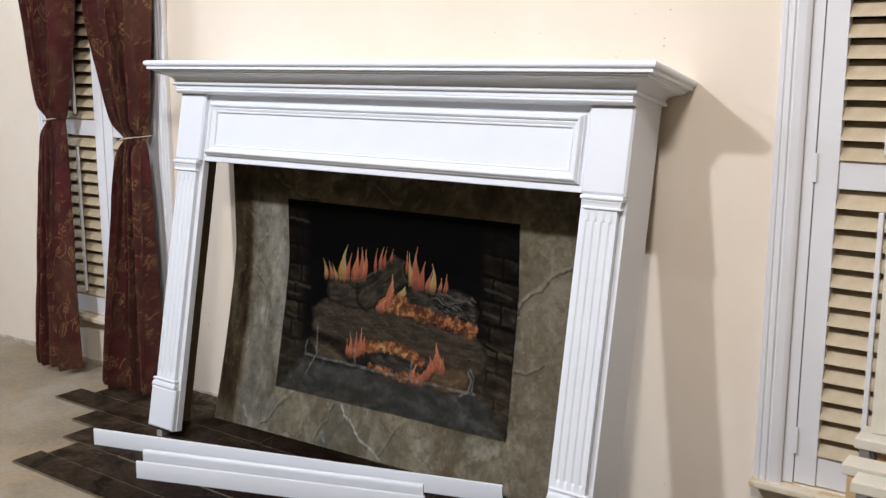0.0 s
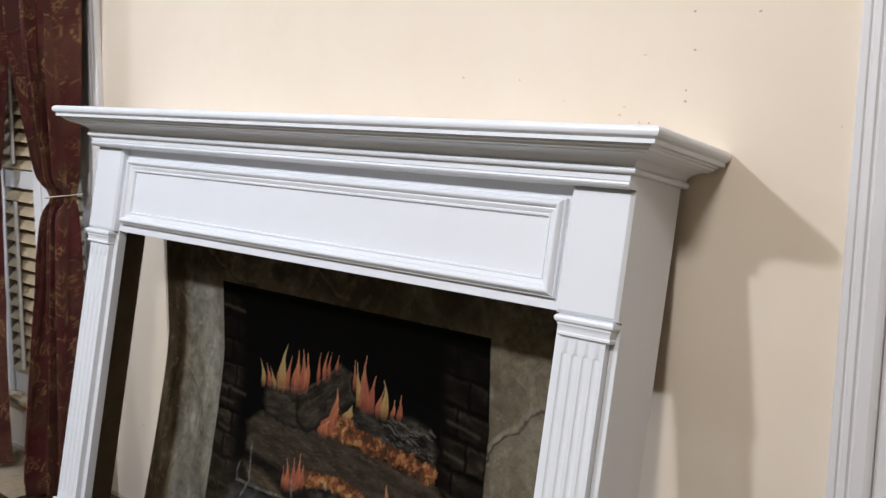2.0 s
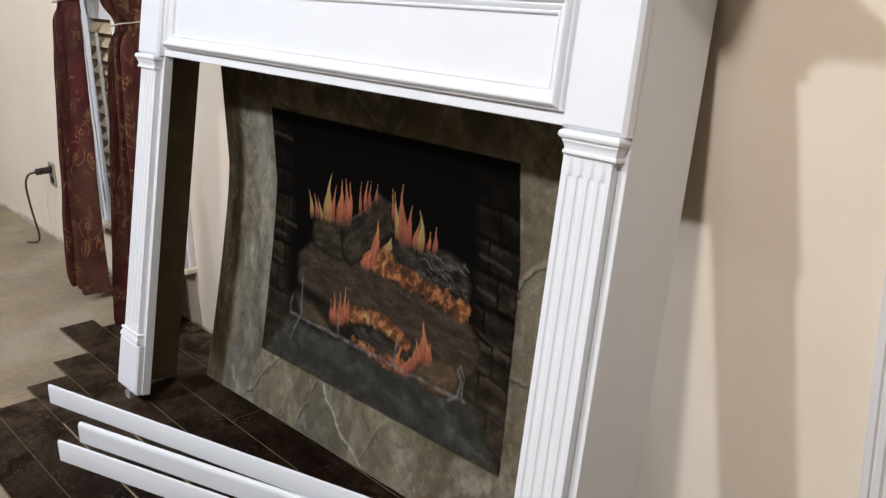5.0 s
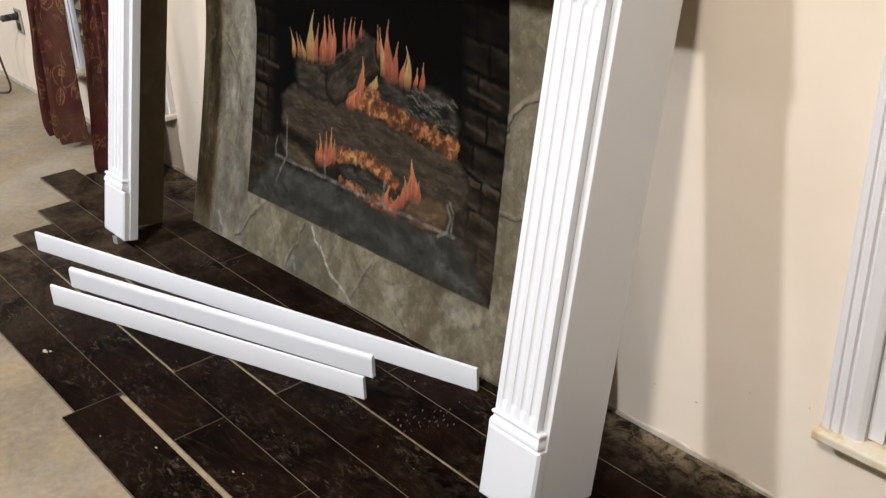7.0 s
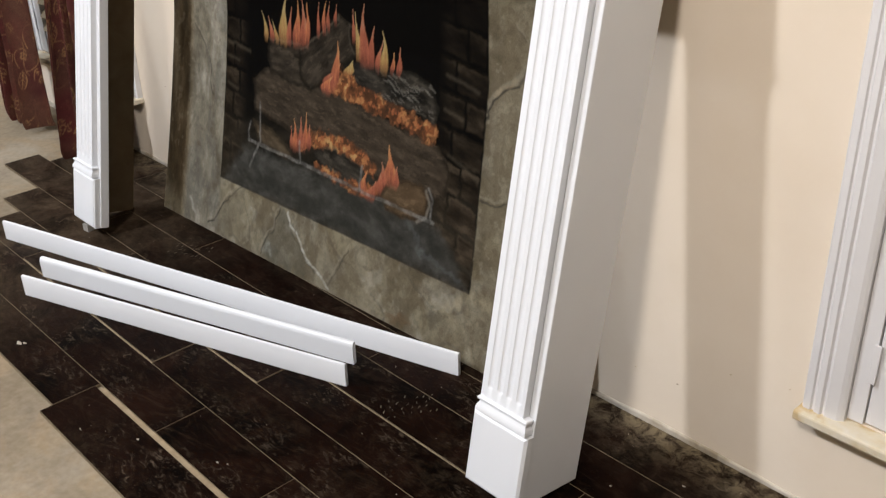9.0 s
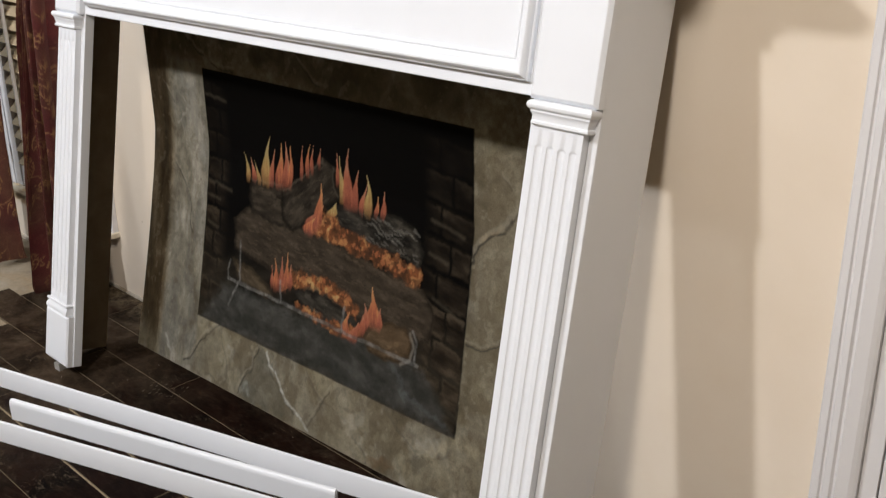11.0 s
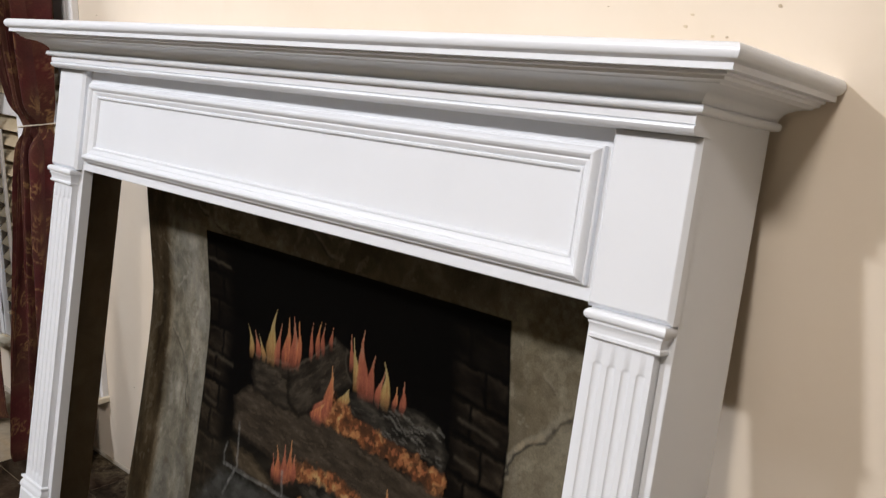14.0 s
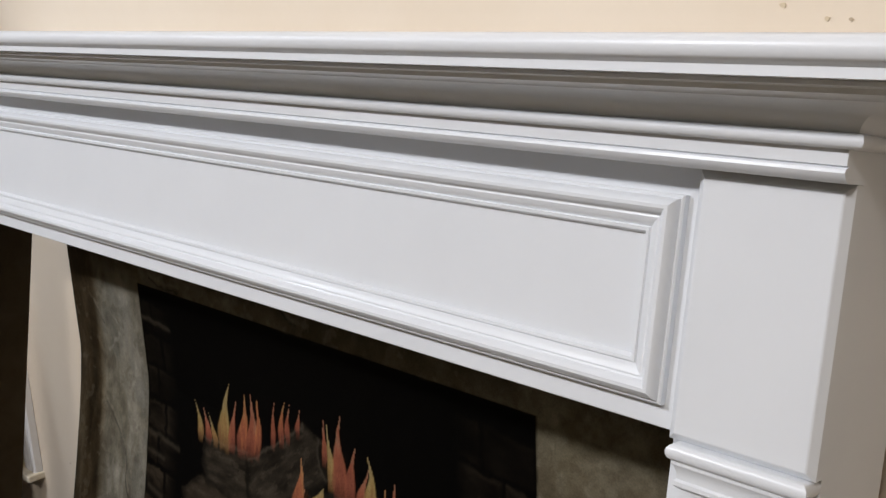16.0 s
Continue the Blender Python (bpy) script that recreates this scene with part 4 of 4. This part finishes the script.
me.polygons.foreach_set("use_smooth", np.ones(len(faces), bool))
sheet = new("painted_sheet", me)
sheet.parent = canvas
tagged(sheet, label="painted front of the canvas")
bm = bmesh.new()
BX0, BX1, BZ1 = float(PX[0, 0]), float(PX[0, -1]), float(PZ[-1, 0])
rows = [[(x, float(canvas_y(x, z)) + 0.0025, z) for x in (BX0 + (BX1 - BX0) * i / 12 for i in range(13))] for z in (CZ0 + (BZ1 - CZ0) * j / 40 for j in range(41))]
skin(bm, [[(x, y, z) for x, y, z in row] for row in rows])
skin(bm, [[(BX0, y - 0.0025, z), (BX0 - 0.0005, y, z)] for (x, y, z), *_ in rows])
skin(bm, [[(x, y - 0.0025, CZ0), (x, y, CZ0)] for x, y, z in rows[0]])
smooth(part("canvas_back", bm, mottled("raw_canvas", [(0.3, (0.25, 0.21, 0.15)), (0.7, (0.34, 0.30, 0.23))], 60, 0.9), canvas, "raw tan back of the canvas"), 50)


# ---- curtains ----
def woven_figures(u, v, seed):
    """Thread colours over the cloth: burgundy ground, leaves, flowers and tendrils in dull gold."""
    q = random.Random(seed)
    worn = fbm(u, v, 5, 4, seed + 2)
    ink = blend(fbm(u, v, 9, 3, seed), [(0.3, (0.046, 0.0062, 0.0068)), (0.7, (0.082, 0.0115, 0.0115))])
    haze, gold = 0.70 * step(0.44, 0.66, worn), np.zeros(u.shape)
    wu, wv = u + 0.006 * (fbm(u, v, 40, 2, seed + 5) - 0.5), v + 0.006 * (fbm(u, v, 40, 2, seed + 6) - 0.5)

    def line(d, w):
        return 1 - step(w * 0.5, w, np.abs(d))

    for row in range(27):
        for col in range(10):
            cu, cv = 0.040 + 0.090 * col + 0.045 * (row % 2) + q.uniform(-0.015, 0.015), 0.03 + 0.079 * row + q.uniform(-0.015, 0.015)
            turn, size, kind = q.uniform(-0.9, 0.9) + (math.pi if q.random() < 0.3 else 0), q.uniform(0.062, 0.105), (row * 2 + col) % 3
            du, dv = wu - cu, wv - cv
            a, b = du * math.sin(turn) + dv * math.cos(turn), du * math.cos(turn) - dv * math.sin(turn)
            rad, ang = np.hypot(a, b), np.arctan2(a, b)
            near = 1 - step(size * 0.30, size * 0.75, rad)
            haze = np.maximum(haze, near * q.uniform(0.0, 0.60))
            if kind == 0:
                k = np.clip(a / size + 0.5, 0, 1)
                half = 0.26 * size * np.sin(np.pi * k) ** 0.75
                on = (k > 0) & (k < 1)
                fig = np.maximum(line(np.abs(b) - half, 0.0026), line(b, 0.0022)) * on
                fig = np.maximum(fig, 0.8 * line(((a + 0.9 * np.abs(b)) % 0.013) - 0.006, 0.0024) * (np.abs(b) < half) * on)
            elif kind == 1:
                petal = size * 0.30 * (0.72 + 0.28 * np.cos(5 * ang + turn))
                fig = np.maximum(line(rad - petal, 0.0028), line(rad - size * 0.10, 0.0030))
                fig = np.maximum(fig, 0.7 * line((ang * 5 / np.pi) % 2 - 1, 0.16) * (rad < petal) * (rad > size * 0.1))
                curl = size * (0.42 + 0.07 * ang)
                fig = np.maximum(fig, line(rad - curl, 0.0026) * (ang > -2.4) * (ang < 0.3))
            else:
                spiral = size * (0.16 + 0.085 * (ang + np.pi))
                fig = line(rad - spiral, 0.0027) * (ang > -2.8)
                fig = np.maximum(fig, line(b - 0.25 * size * np.sin(a * 3.2 / size), 0.0028) * (np.abs(a) < 0.7 * size))
                fig = np.maximum(fig, line(rad - size * 0.13 * (0.75 + 0.25 * np.cos(4 * ang)), 0.004))
            gold = np.maximum(gold, fig * q.uniform(0.35, 1.0))
    gold = gold * (0.12 + 0.75 * step(0.40, 0.66, fbm(u, v, 22, 3, seed + 9)))
    for mask, colour in ((haze * (0.55 + 0.6 * fbm(u, v, 70, 2, seed + 8)) * 0.85, (0.105, 0.049, 0.026)), (gold * 0.95, (0.30, 0.17, 0.070))):
        ink = ink * (1 - np.clip(mask, 0, 1)[..., None]) + np.asarray(colour) * np.clip(mask, 0, 1)[..., None]
    return ink


def curtain(label, top, tie, foot, tie_z, seed, hooked, ridges):
    """A brocade panel, gathered by a cord; top, tie and foot: (left, right) across; ridges: where each fold ends."""
    cur = thing("curtain", label=label, category="curtain", group="curtains at the window")
    n, m, z1, z0 = 260, 440, 2.12, 0.006
    s, z = np.meshgrid(np.linspace(0, 1, n + 1), np.linspace(z0, z1, m + 1))
    up, down = np.clip((z - tie_z) / (1.50 - tie_z), 0, None), np.clip((tie_z - z) / (tie_z - z0), 0, 1)
    e, grow = np.minimum(1, up) ** 0.62, np.maximum(0, up - 1) * 0.05
    g = down ** 0.72
    a = tie[0] + (top[0] - tie[0]) * e - grow + (foot[0] - tie[0]) * g
    b = tie[1] + (top[1] - tie[1]) * e + grow + (foot[1] - tie[1]) * g
    wide, pinch = b - a, np.exp(-((z - tie_z) / 0.035) ** 2)
    sway = s + 0.030 * (fbm(s, z, 2.2, 2, seed) - 0.5) * (1 - (2 * s - 1) ** 2) + 0.02 * np.sin(1.7 * z + seed) * s * (1 - s) * 4
    ph = np.interp(sway, ridges, np.arange(len(ridges)))
    fold = np.abs(np.sin(np.pi * ph)) ** 0.8 + 0.08 * np.sin(3 * np.pi * ph + 2 * z) + 0.25 * (lattice(ph.astype(int) + 0.0, z * 0.8, seed) - 0.5)
    amp = (0.044 + 0.054 * np.minimum(1, wide / 0.30)) * (1 - 0.62 * pinch)
    curl = 0.012 * np.exp(-(z - z0) / 0.018)
    x = a + wide * s + 0.010 * np.sin(2 * np.pi * ph) * (1 - pinch) + 0.004 * (fbm(s, z, 6, 2, seed + 1) - 0.5)
    y = -0.066 - 0.045 * down - amp * fold - 0.030 * np.sin(np.pi * s) * pinch + 0.010 * (fbm(s, z, 5, 3, seed + 4) - 0.5) + curl
    zz = np.maximum(0.003, z + (0.010 + 0.016 * (fbm(s, z * 0, 3, 2, seed + 6) - 0.3)) * np.exp(-(z - z0) / 0.05))
    front = np.stack([x, y, zz], -1).reshape(-1, 3)
    rear = np.stack([x, y + 0.004, zz], -1)[::4, ::4]
    verts = np.concatenate([front, rear.reshape(-1, 3)])
    idx = np.arange((n + 1) * (m + 1)).reshape(m + 1, n + 1)
    quad = np.stack([idx[:-1, :-1], idx[:-1, 1:], idx[1:, 1:], idx[1:, :-1]], -1).reshape(-1, 4)
    idx = np.arange(rear.shape[0] * rear.shape[1]).reshape(rear.shape[:2]) + len(front)
    faces = np.concatenate([quad, np.stack([idx[1:, :-1], idx[1:, 1:], idx[:-1, 1:], idx[:-1, :-1]], -1).reshape(-1, 4)])
    me = bpy.data.meshes.new("cloth")
    me.from_pydata(verts.tolist(), [], faces.tolist())
    run = np.concatenate([np.zeros((m + 1, 1)), np.cumsum(np.hypot(np.diff(x, axis=1), np.diff(y, axis=1)), 1)], 1)
    ink = woven_figures(0.85 * run / run[:, -1:], z, seed)
    ink = np.concatenate([ink.reshape(-1, 3), ink[::4, ::4].reshape(-1, 3)])
    layer = me.color_attributes.new("thread", "FLOAT_COLOR", "POINT")
    layer.data.foreach_set("color", np.concatenate([ink, np.ones((len(verts), 1))], 1).astype(np.float32).ravel())
    me.materials.append(CLOTH)
    me.polygons.foreach_set("use_smooth", np.ones(len(faces), bool))
    ob = new("cloth", me)
    ob.parent = cur
    cx, half = (tie[0] + tie[1]) / 2, (tie[1] - tie[0]) / 2
    pts = [(cx + 0.86 * half * math.cos(t), -0.094 - 0.040 * math.sin(t), tie_z + 0.006 * math.cos(t)) for t in (math.pi * 2 * k / 24 for k in range(25))]
    smooth(part("tie_cord", tube(pts, 0.0022, 6), CORD, cur, "thin cream tie cord"))
    if hooked:
        pts = [(tie[1], -0.10, tie_z + 0.006), (tie[1] + 0.012, -0.070, tie_z + 0.009), (tie[1] + 0.018, -0.048, tie_z + 0.010)]
        smooth(part("tie_end", tube(pts, 0.0018, 6), CORD, cur))
    return cur


curtain("burgundy and gold brocade curtain tied beside the shutters", (-1.835, -1.580), (-1.770, -1.695), (-1.835, -1.612), 1.028, 7, False, (0, 0.20, 0.36, 0.66, 1))
curtain("burgundy and gold brocade curtain tied back next to the mantel", (-1.440, -1.115), (-1.285, -1.195), (-1.415, -1.110), 0.975, 23, True, (0, 0.26, 0.50, 0.70, 0.86, 1))


# ---- loose trim boards on the floor ----
def trim_board(label, a, b, height, thick, profile):
    """A narrow white board on its edge, from a to b along its front foot."""
    (xa, ya), (xb, yb) = a, b
    length, ang = math.hypot(xb - xa, yb - ya), math.degrees(math.atan2(yb - ya, xb - xa))
    ob = thing("trim_board", pose(xa, ya, 0.0085, 0, 0, ang), label=label, category="board", group="loose trim boards")
    if profile:
        ring = [(0, 0), (thick, 0), (thick, height), (thick * 0.62, height)] + [(thick * 0.62 - thick * 0.62 * math.sin(radians(q)), height - 0.012 * (1 - math.cos(radians(q)))) for q in (20, 40, 60, 80, 90)]
    else:
        ring = [(0, 0), (thick, 0), (thick, height - 0.003), (thick - 0.003, height), (0.004, height), (0.0012, height - 0.0012), (0, height - 0.004)]
    bm = bmesh.new()
    skin(bm, [[(x, y, z) for y, z in ring] for x in (0, length)], True, True)
    bmesh.ops.recalc_face_normals(bm, faces=bm.faces)
    smooth(part("board", bm, WHITE, ob), 30)
    return ob


trim_board("long white painted trim board standing on edge", (-0.889, -0.569), (0.446, -0.155), 0.054, 0.010, False)
trim_board("white painted trim board with a rounded top edge", (-0.609, -0.588), (0.258, -0.283), 0.053, 0.011, True)
trim_board("short white painted trim board standing on edge", (-0.550, -0.658), (0.309, -0.344), 0.054, 0.009, False)


# ---- outlet, plug and cable ----
outlet = thing("wall_outlet", label="grey metal wall outlet plate with a plug in it", category="outlet")
part("cover_plate", boxed(-2.465, -2.395, -0.006, -0.0005, 0.250, 0.348, bevel=0.002), PLATE, outlet)
for z in (0.276, 0.322):
    part("socket", boxed(-2.446, -2.414, -0.009, -0.0055, z - 0.014, z + 0.014, bevel=0.003), BLACK, outlet)
plug = thing("power_cable", label="brown cable with a black plug hanging to the floor", category="cable")
bm = tube([(-2.430, -0.009, 0.318), (-2.430, -0.030, 0.318), (-2.436, -0.048, 0.317), (-2.447, -0.062, 0.314)], 0.014, 10)
smooth(part("plug", bm, BLACK, plug))
cpts = []
ctrl = [(-2.447, -0.062, 0.314), (-2.48, -0.085, 0.300), (-2.518, -0.09, 0.255), (-2.525, -0.085, 0.18), (-2.505, -0.08, 0.10), (-2.490, -0.075, 0.035), (-2.500, -0.085, 0.006), (-2.535, -0.12, 0.005)]
for i in range(len(ctrl) - 1):
    p0, p1, p2, p3 = (Vector(ctrl[min(max(i + k, 0), len(ctrl) - 1)]) for k in (-1, 0, 1, 2))
    for k in range(6):
        q = k / 6
        cpts.append(tuple(0.5 * (2 * p1 + (p2 - p0) * q + (2 * p0 - 5 * p1 + 4 * p2 - p3) * q * q + (3 * p1 - p0 - 3 * p2 + p3) * q ** 3)))
smooth(part("cable", tube(cpts, 0.0045, 8), CABLE, plug))


# ---- stacked furniture parts beside the right-hand window ----
def small_shelf(label, x, y, z, depth, legs):
    ob = thing("small_table", label=label, category="table", group="stacked pine tables")
    part("tabletop", boxed(x, x + 0.42, y, y + depth, z - 0.024, z, bevel=0.003), CREAMTOP, ob)
    part("apron", boxed(x + 0.045, x + 0.40, y + 0.022, y + 0.036, z - 0.075, z - 0.0245, bevel=0.002), RAWWOOD, ob)
    for lx, m in ((x + 0.022, legs), (x + 0.395, RAWWOOD)):
        for ly in (y + 0.014, y + depth - 0.014):
            part("leg", boxed(lx - 0.011, lx + 0.011, ly - 0.011, ly + 0.011, 0.0, z - 0.0245, bevel=0.002), m, ob)
    return ob


small_shelf("narrow cream-topped table with grey weathered legs", 1.444, -0.46, 0.445, 0.06, GREYWOOD)
small_shelf("narrow cream-topped pine table standing behind another", 1.403, -0.36, 0.438, 0.06, RAWWOOD)
small_shelf("taller narrow pine table with a cream top", 1.402, -0.26, 0.462, 0.09, GREYWOOD)
panel = thing("cabinet_panel", label="cream painted panel standing on the tall pine table", category="panel")
part("panel_board", boxed(1.424, 1.78, -0.215, -0.195, 0.4625, 1.22, bevel=0.003), CREAMTOP, panel)

# ---- shim under the mantel foot ----
bm = bmesh.new()
skin(bm, [[(x, -0.010, 0), (x, 0.028, 0), (x, 0.028, 0.014), (x, -0.010, 0.021)] for x in (-0.011, 0.011)], True, True)
bmesh.ops.recalc_face_normals(bm, faces=bm.faces)
shim = tagged(part("shim", bm, SHIM), "small grey plastic wedge under the mantel foot", "shim")
shim.matrix_world = pose(-0.775, -0.385, 0.0085, 0, 0, 8)

# ---- marks and chips on the wall ----
rnd = random.Random(11)
marks = [(0.304, 1.338, 0.005), (0.451, 1.333, 0.003), (0.557, 1.294, 0.002), (0.693, 1.284, 0.004), (0.684, 1.269, 0.005), (0.725, 1.257, 0.004), (0.746, 1.256, 0.003), (0.733, 1.378, 0.004), (0.816, 1.315, 0.0035), (0.816, 1.296, 0.004), (0.830, 1.385, 0.0035), (0.826, 1.451, 0.004), (0.945, 1.446, 0.004), (1.091, 1.260, 0.002), (0.816, 0.009, 0.005), (0.776, 0.116, 0.0025), (0.870, 0.122, 0.0025), (0.974, 0.194, 0.003), (1.083, 0.218, 0.0025), (-0.961, 0.283, 0.003), (-1.020, 1.265, 0.003), (-2.20, 0.60, 0.003), (-2.15, 1.0, 0.003)]
scuffed = {0.304, 0.693, 0.684, 0.725, 0.733, 0.776, 0.974, 1.083}
for x, z, r in marks:
    r *= 0.52
    bm = bmesh.new()
    n = 9
    ring = [(x + r * (0.7 + 0.6 * rnd.random()) * math.cos(a) * 1.3, z + r * (0.6 + 0.6 * rnd.random()) * math.sin(a)) for a in (2 * math.pi * k / n for k in range(n))]
    skin(bm, [[(px, 0.0, pz) for px, pz in ring], [(px, -0.0012, pz) for px, pz in ring]], True, True)
    bmesh.ops.recalc_face_normals(bm, faces=bm.faces)
    tagged(part("wall_chip", bm, SCUFF if x in scuffed else HOLE), "small dark chip in the wall paint", "chip", group="chips in the wall", kind="structure")

# ---- debris on the floor ----
bm = bmesh.new()
rnd = random.Random(5)
for _ in range(120):
    x, y, r = rnd.uniform(-0.95, 1.1), rnd.uniform(-0.81, -0.02), rnd.uniform(0.0004, 0.0012)
    c = [bm.verts.new((x + r * rnd.uniform(0.5, 1.6) * math.cos(a), y + r * rnd.uniform(0.5, 1.6) * math.sin(a), 0.0083)) for a in (0, 1.6, 3.1, 4.7)]
    t = bm.verts.new((x, y, 0.0083 + r))
    for i in range(4):
        bm.faces.new((c[i], c[(i + 1) % 4], t))
for x, y, r in ((-0.345, -0.758, 0.010), (-0.335, -0.750, 0.007), (0.328, -0.663, 0.006), (0.16, -0.735, 0.004), (0.345, -0.652, 0.003), (0.62, -0.57, 0.004), (-0.52, -0.52, 0.004), (0.05, -0.80, 0.004), (0.88, -0.20, 0.004), (0.97, -0.11, 0.004)):
    c = [bm.verts.new((x + r * rnd.uniform(0.5, 1.3) * math.cos(a), y + 0.6 * r * rnd.uniform(0.5, 1.3) * math.sin(a), 0.0083 + 0.25 * r * rnd.random())) for a in (0, 0.9, 1.9, 2.9, 3.8, 5.0)]
    t = bm.verts.new((x, y, 0.0083 + 0.45 * r))
    for i in range(6):
        bm.faces.new((c[i], c[(i + 1) % 6], t))
tagged(part("floor_debris", bm, CRUMB), "scattered pale crumbs and sawdust on the planks", "debris", kind="stuff")

# ---- dried smears trodden onto the planks ----
def smear(label, cx, cy, turn, seed):
    """A patch of short curved dabs, a shoe's tread left in dust."""
    q, bm = random.Random(seed), bmesh.new()
    for row in range(7):
        for col in range(4):
            if q.random() < 0.22:
                continue
            u, v = (row - 3) * 0.017 + q.uniform(-0.004, 0.004), (col - 1.5) * 0.017 + q.uniform(-0.004, 0.004)
            size, bend, w = q.uniform(0.005, 0.011), q.uniform(-1.6, 1.6), q.uniform(0.0006, 0.0013)
            a0 = turn + q.uniform(-0.5, 0.5) + 1.2
            x, y = cx + u * math.cos(turn) - v * math.sin(turn), cy + u * math.sin(turn) + v * math.cos(turn)
            rings = []
            for k in range(5):
                a, f = a0 + bend * (k / 4 - 0.5), w * (0.35 + math.sin(math.pi * k / 4))
                x, y = x + size / 4 * math.cos(a), y + size / 4 * math.sin(a)
                nx, ny = -math.sin(a) * f, math.cos(a) * f
                rings.append([(x - nx, y - ny, 0.0079), (x, y, 0.0086), (x + nx, y + ny, 0.0079)])
            skin(bm, rings)
    bmesh.ops.recalc_face_normals(bm, faces=bm.faces)
    return tagged(part("dust_smear", bm, SMEAR), label, "dust", kind="stuff")


smear("pale dusty shoe tread on the dark planks", 0.452, -0.300, 1.05, 3)
smear("pale dusty tread beside the canvas foot", -0.465, -0.255, 0.4, 8)

# ---- floor planks, laid loose on the concrete ----
planks = thing("plank_flooring", label="dark brown laminate planks laid loose with open joints", category="flooring", kind="structure")
EDGES = [-0.818, -0.7005, -0.586, -0.4685, -0.3595, -0.2455, -0.1365, -0.0055]
STARTS = [-0.985, -0.950, -1.040, -1.165, -1.430, -1.345, -1.280]
JOINTS = [[-0.068], [0.162, 0.465], [-0.745, -0.060], [-0.56, 0.165], [-0.80, 0.10, 0.86], [-0.46, 0.26], [-1.0, -0.25, 0.42]]
ENDS = [1.55, 1.45, 1.60, 1.50, 1.58, 1.46, 1.185]


def plank(x0, x1, y0, y1):
    bm = bmesh.new()
    g, c, t = 0.00035, 0.0005, 0.0080
    x0, x1, y0, y1 = x0 + g, x1 - g, y0 + g, y1 - g
    cx, cy = (x0 + x1) / 2, (y0 + y1) / 2
    rings = [[(sx * (x1 - x0) / 2 - (c if k == 2 else 0) * sx, sy * (y1 - y0) / 2 - (c if k == 2 else 0) * sy, (0.0004, t - 0.0008, t)[k]) for sx, sy in ((-1, -1), (1, -1), (1, 1), (-1, 1))] for k in range(3)]
    skin(bm, rings, True, True)
    bmesh.ops.recalc_face_normals(bm, faces=bm.faces)
    ob = part("plank", bm, [PLANK, PLANK_EDGE], planks)
    for p in ob.data.polygons:
        p.material_index = 0 if p.normal.z > 0.98 else 1
    ob.location = (cx, cy, 0)


OPEN = {(2, -0.745): (0.0036, 0.003), (3, -0.56): (0.0036, 0.003), (4, 0.10): (0.0030, 0.0)}
for k in range(7):
    cuts = [STARTS[k]] + JOINTS[k] + [ENDS[k]]
    for a, b in zip(cuts, cuts[1:]):
        y0, y1 = EDGES[k], EDGES[k + 1]
        if k == 0:
            y0, y1 = (y0 - 0.014, y1 - 0.011) if a > -0.1 else (y0 + 0.014, y1)
        dy, dx = OPEN.get((k, a), (0.0, 0.0))
        if dy:
            part("plank_tongue", boxed(a, b, y0 - 0.001, y0 + dy + 0.001, 0.0004, 0.0050), CORE, planks, "bare tan tongue in an open joint")
        plank(a, b - dx, y0 + dy, y1)
part("plank_tongue", boxed(-0.052, 1.5, -0.7155, -0.7000, 0.0004, 0.0052), CORE, planks, "bare tan tongue in the open joint")
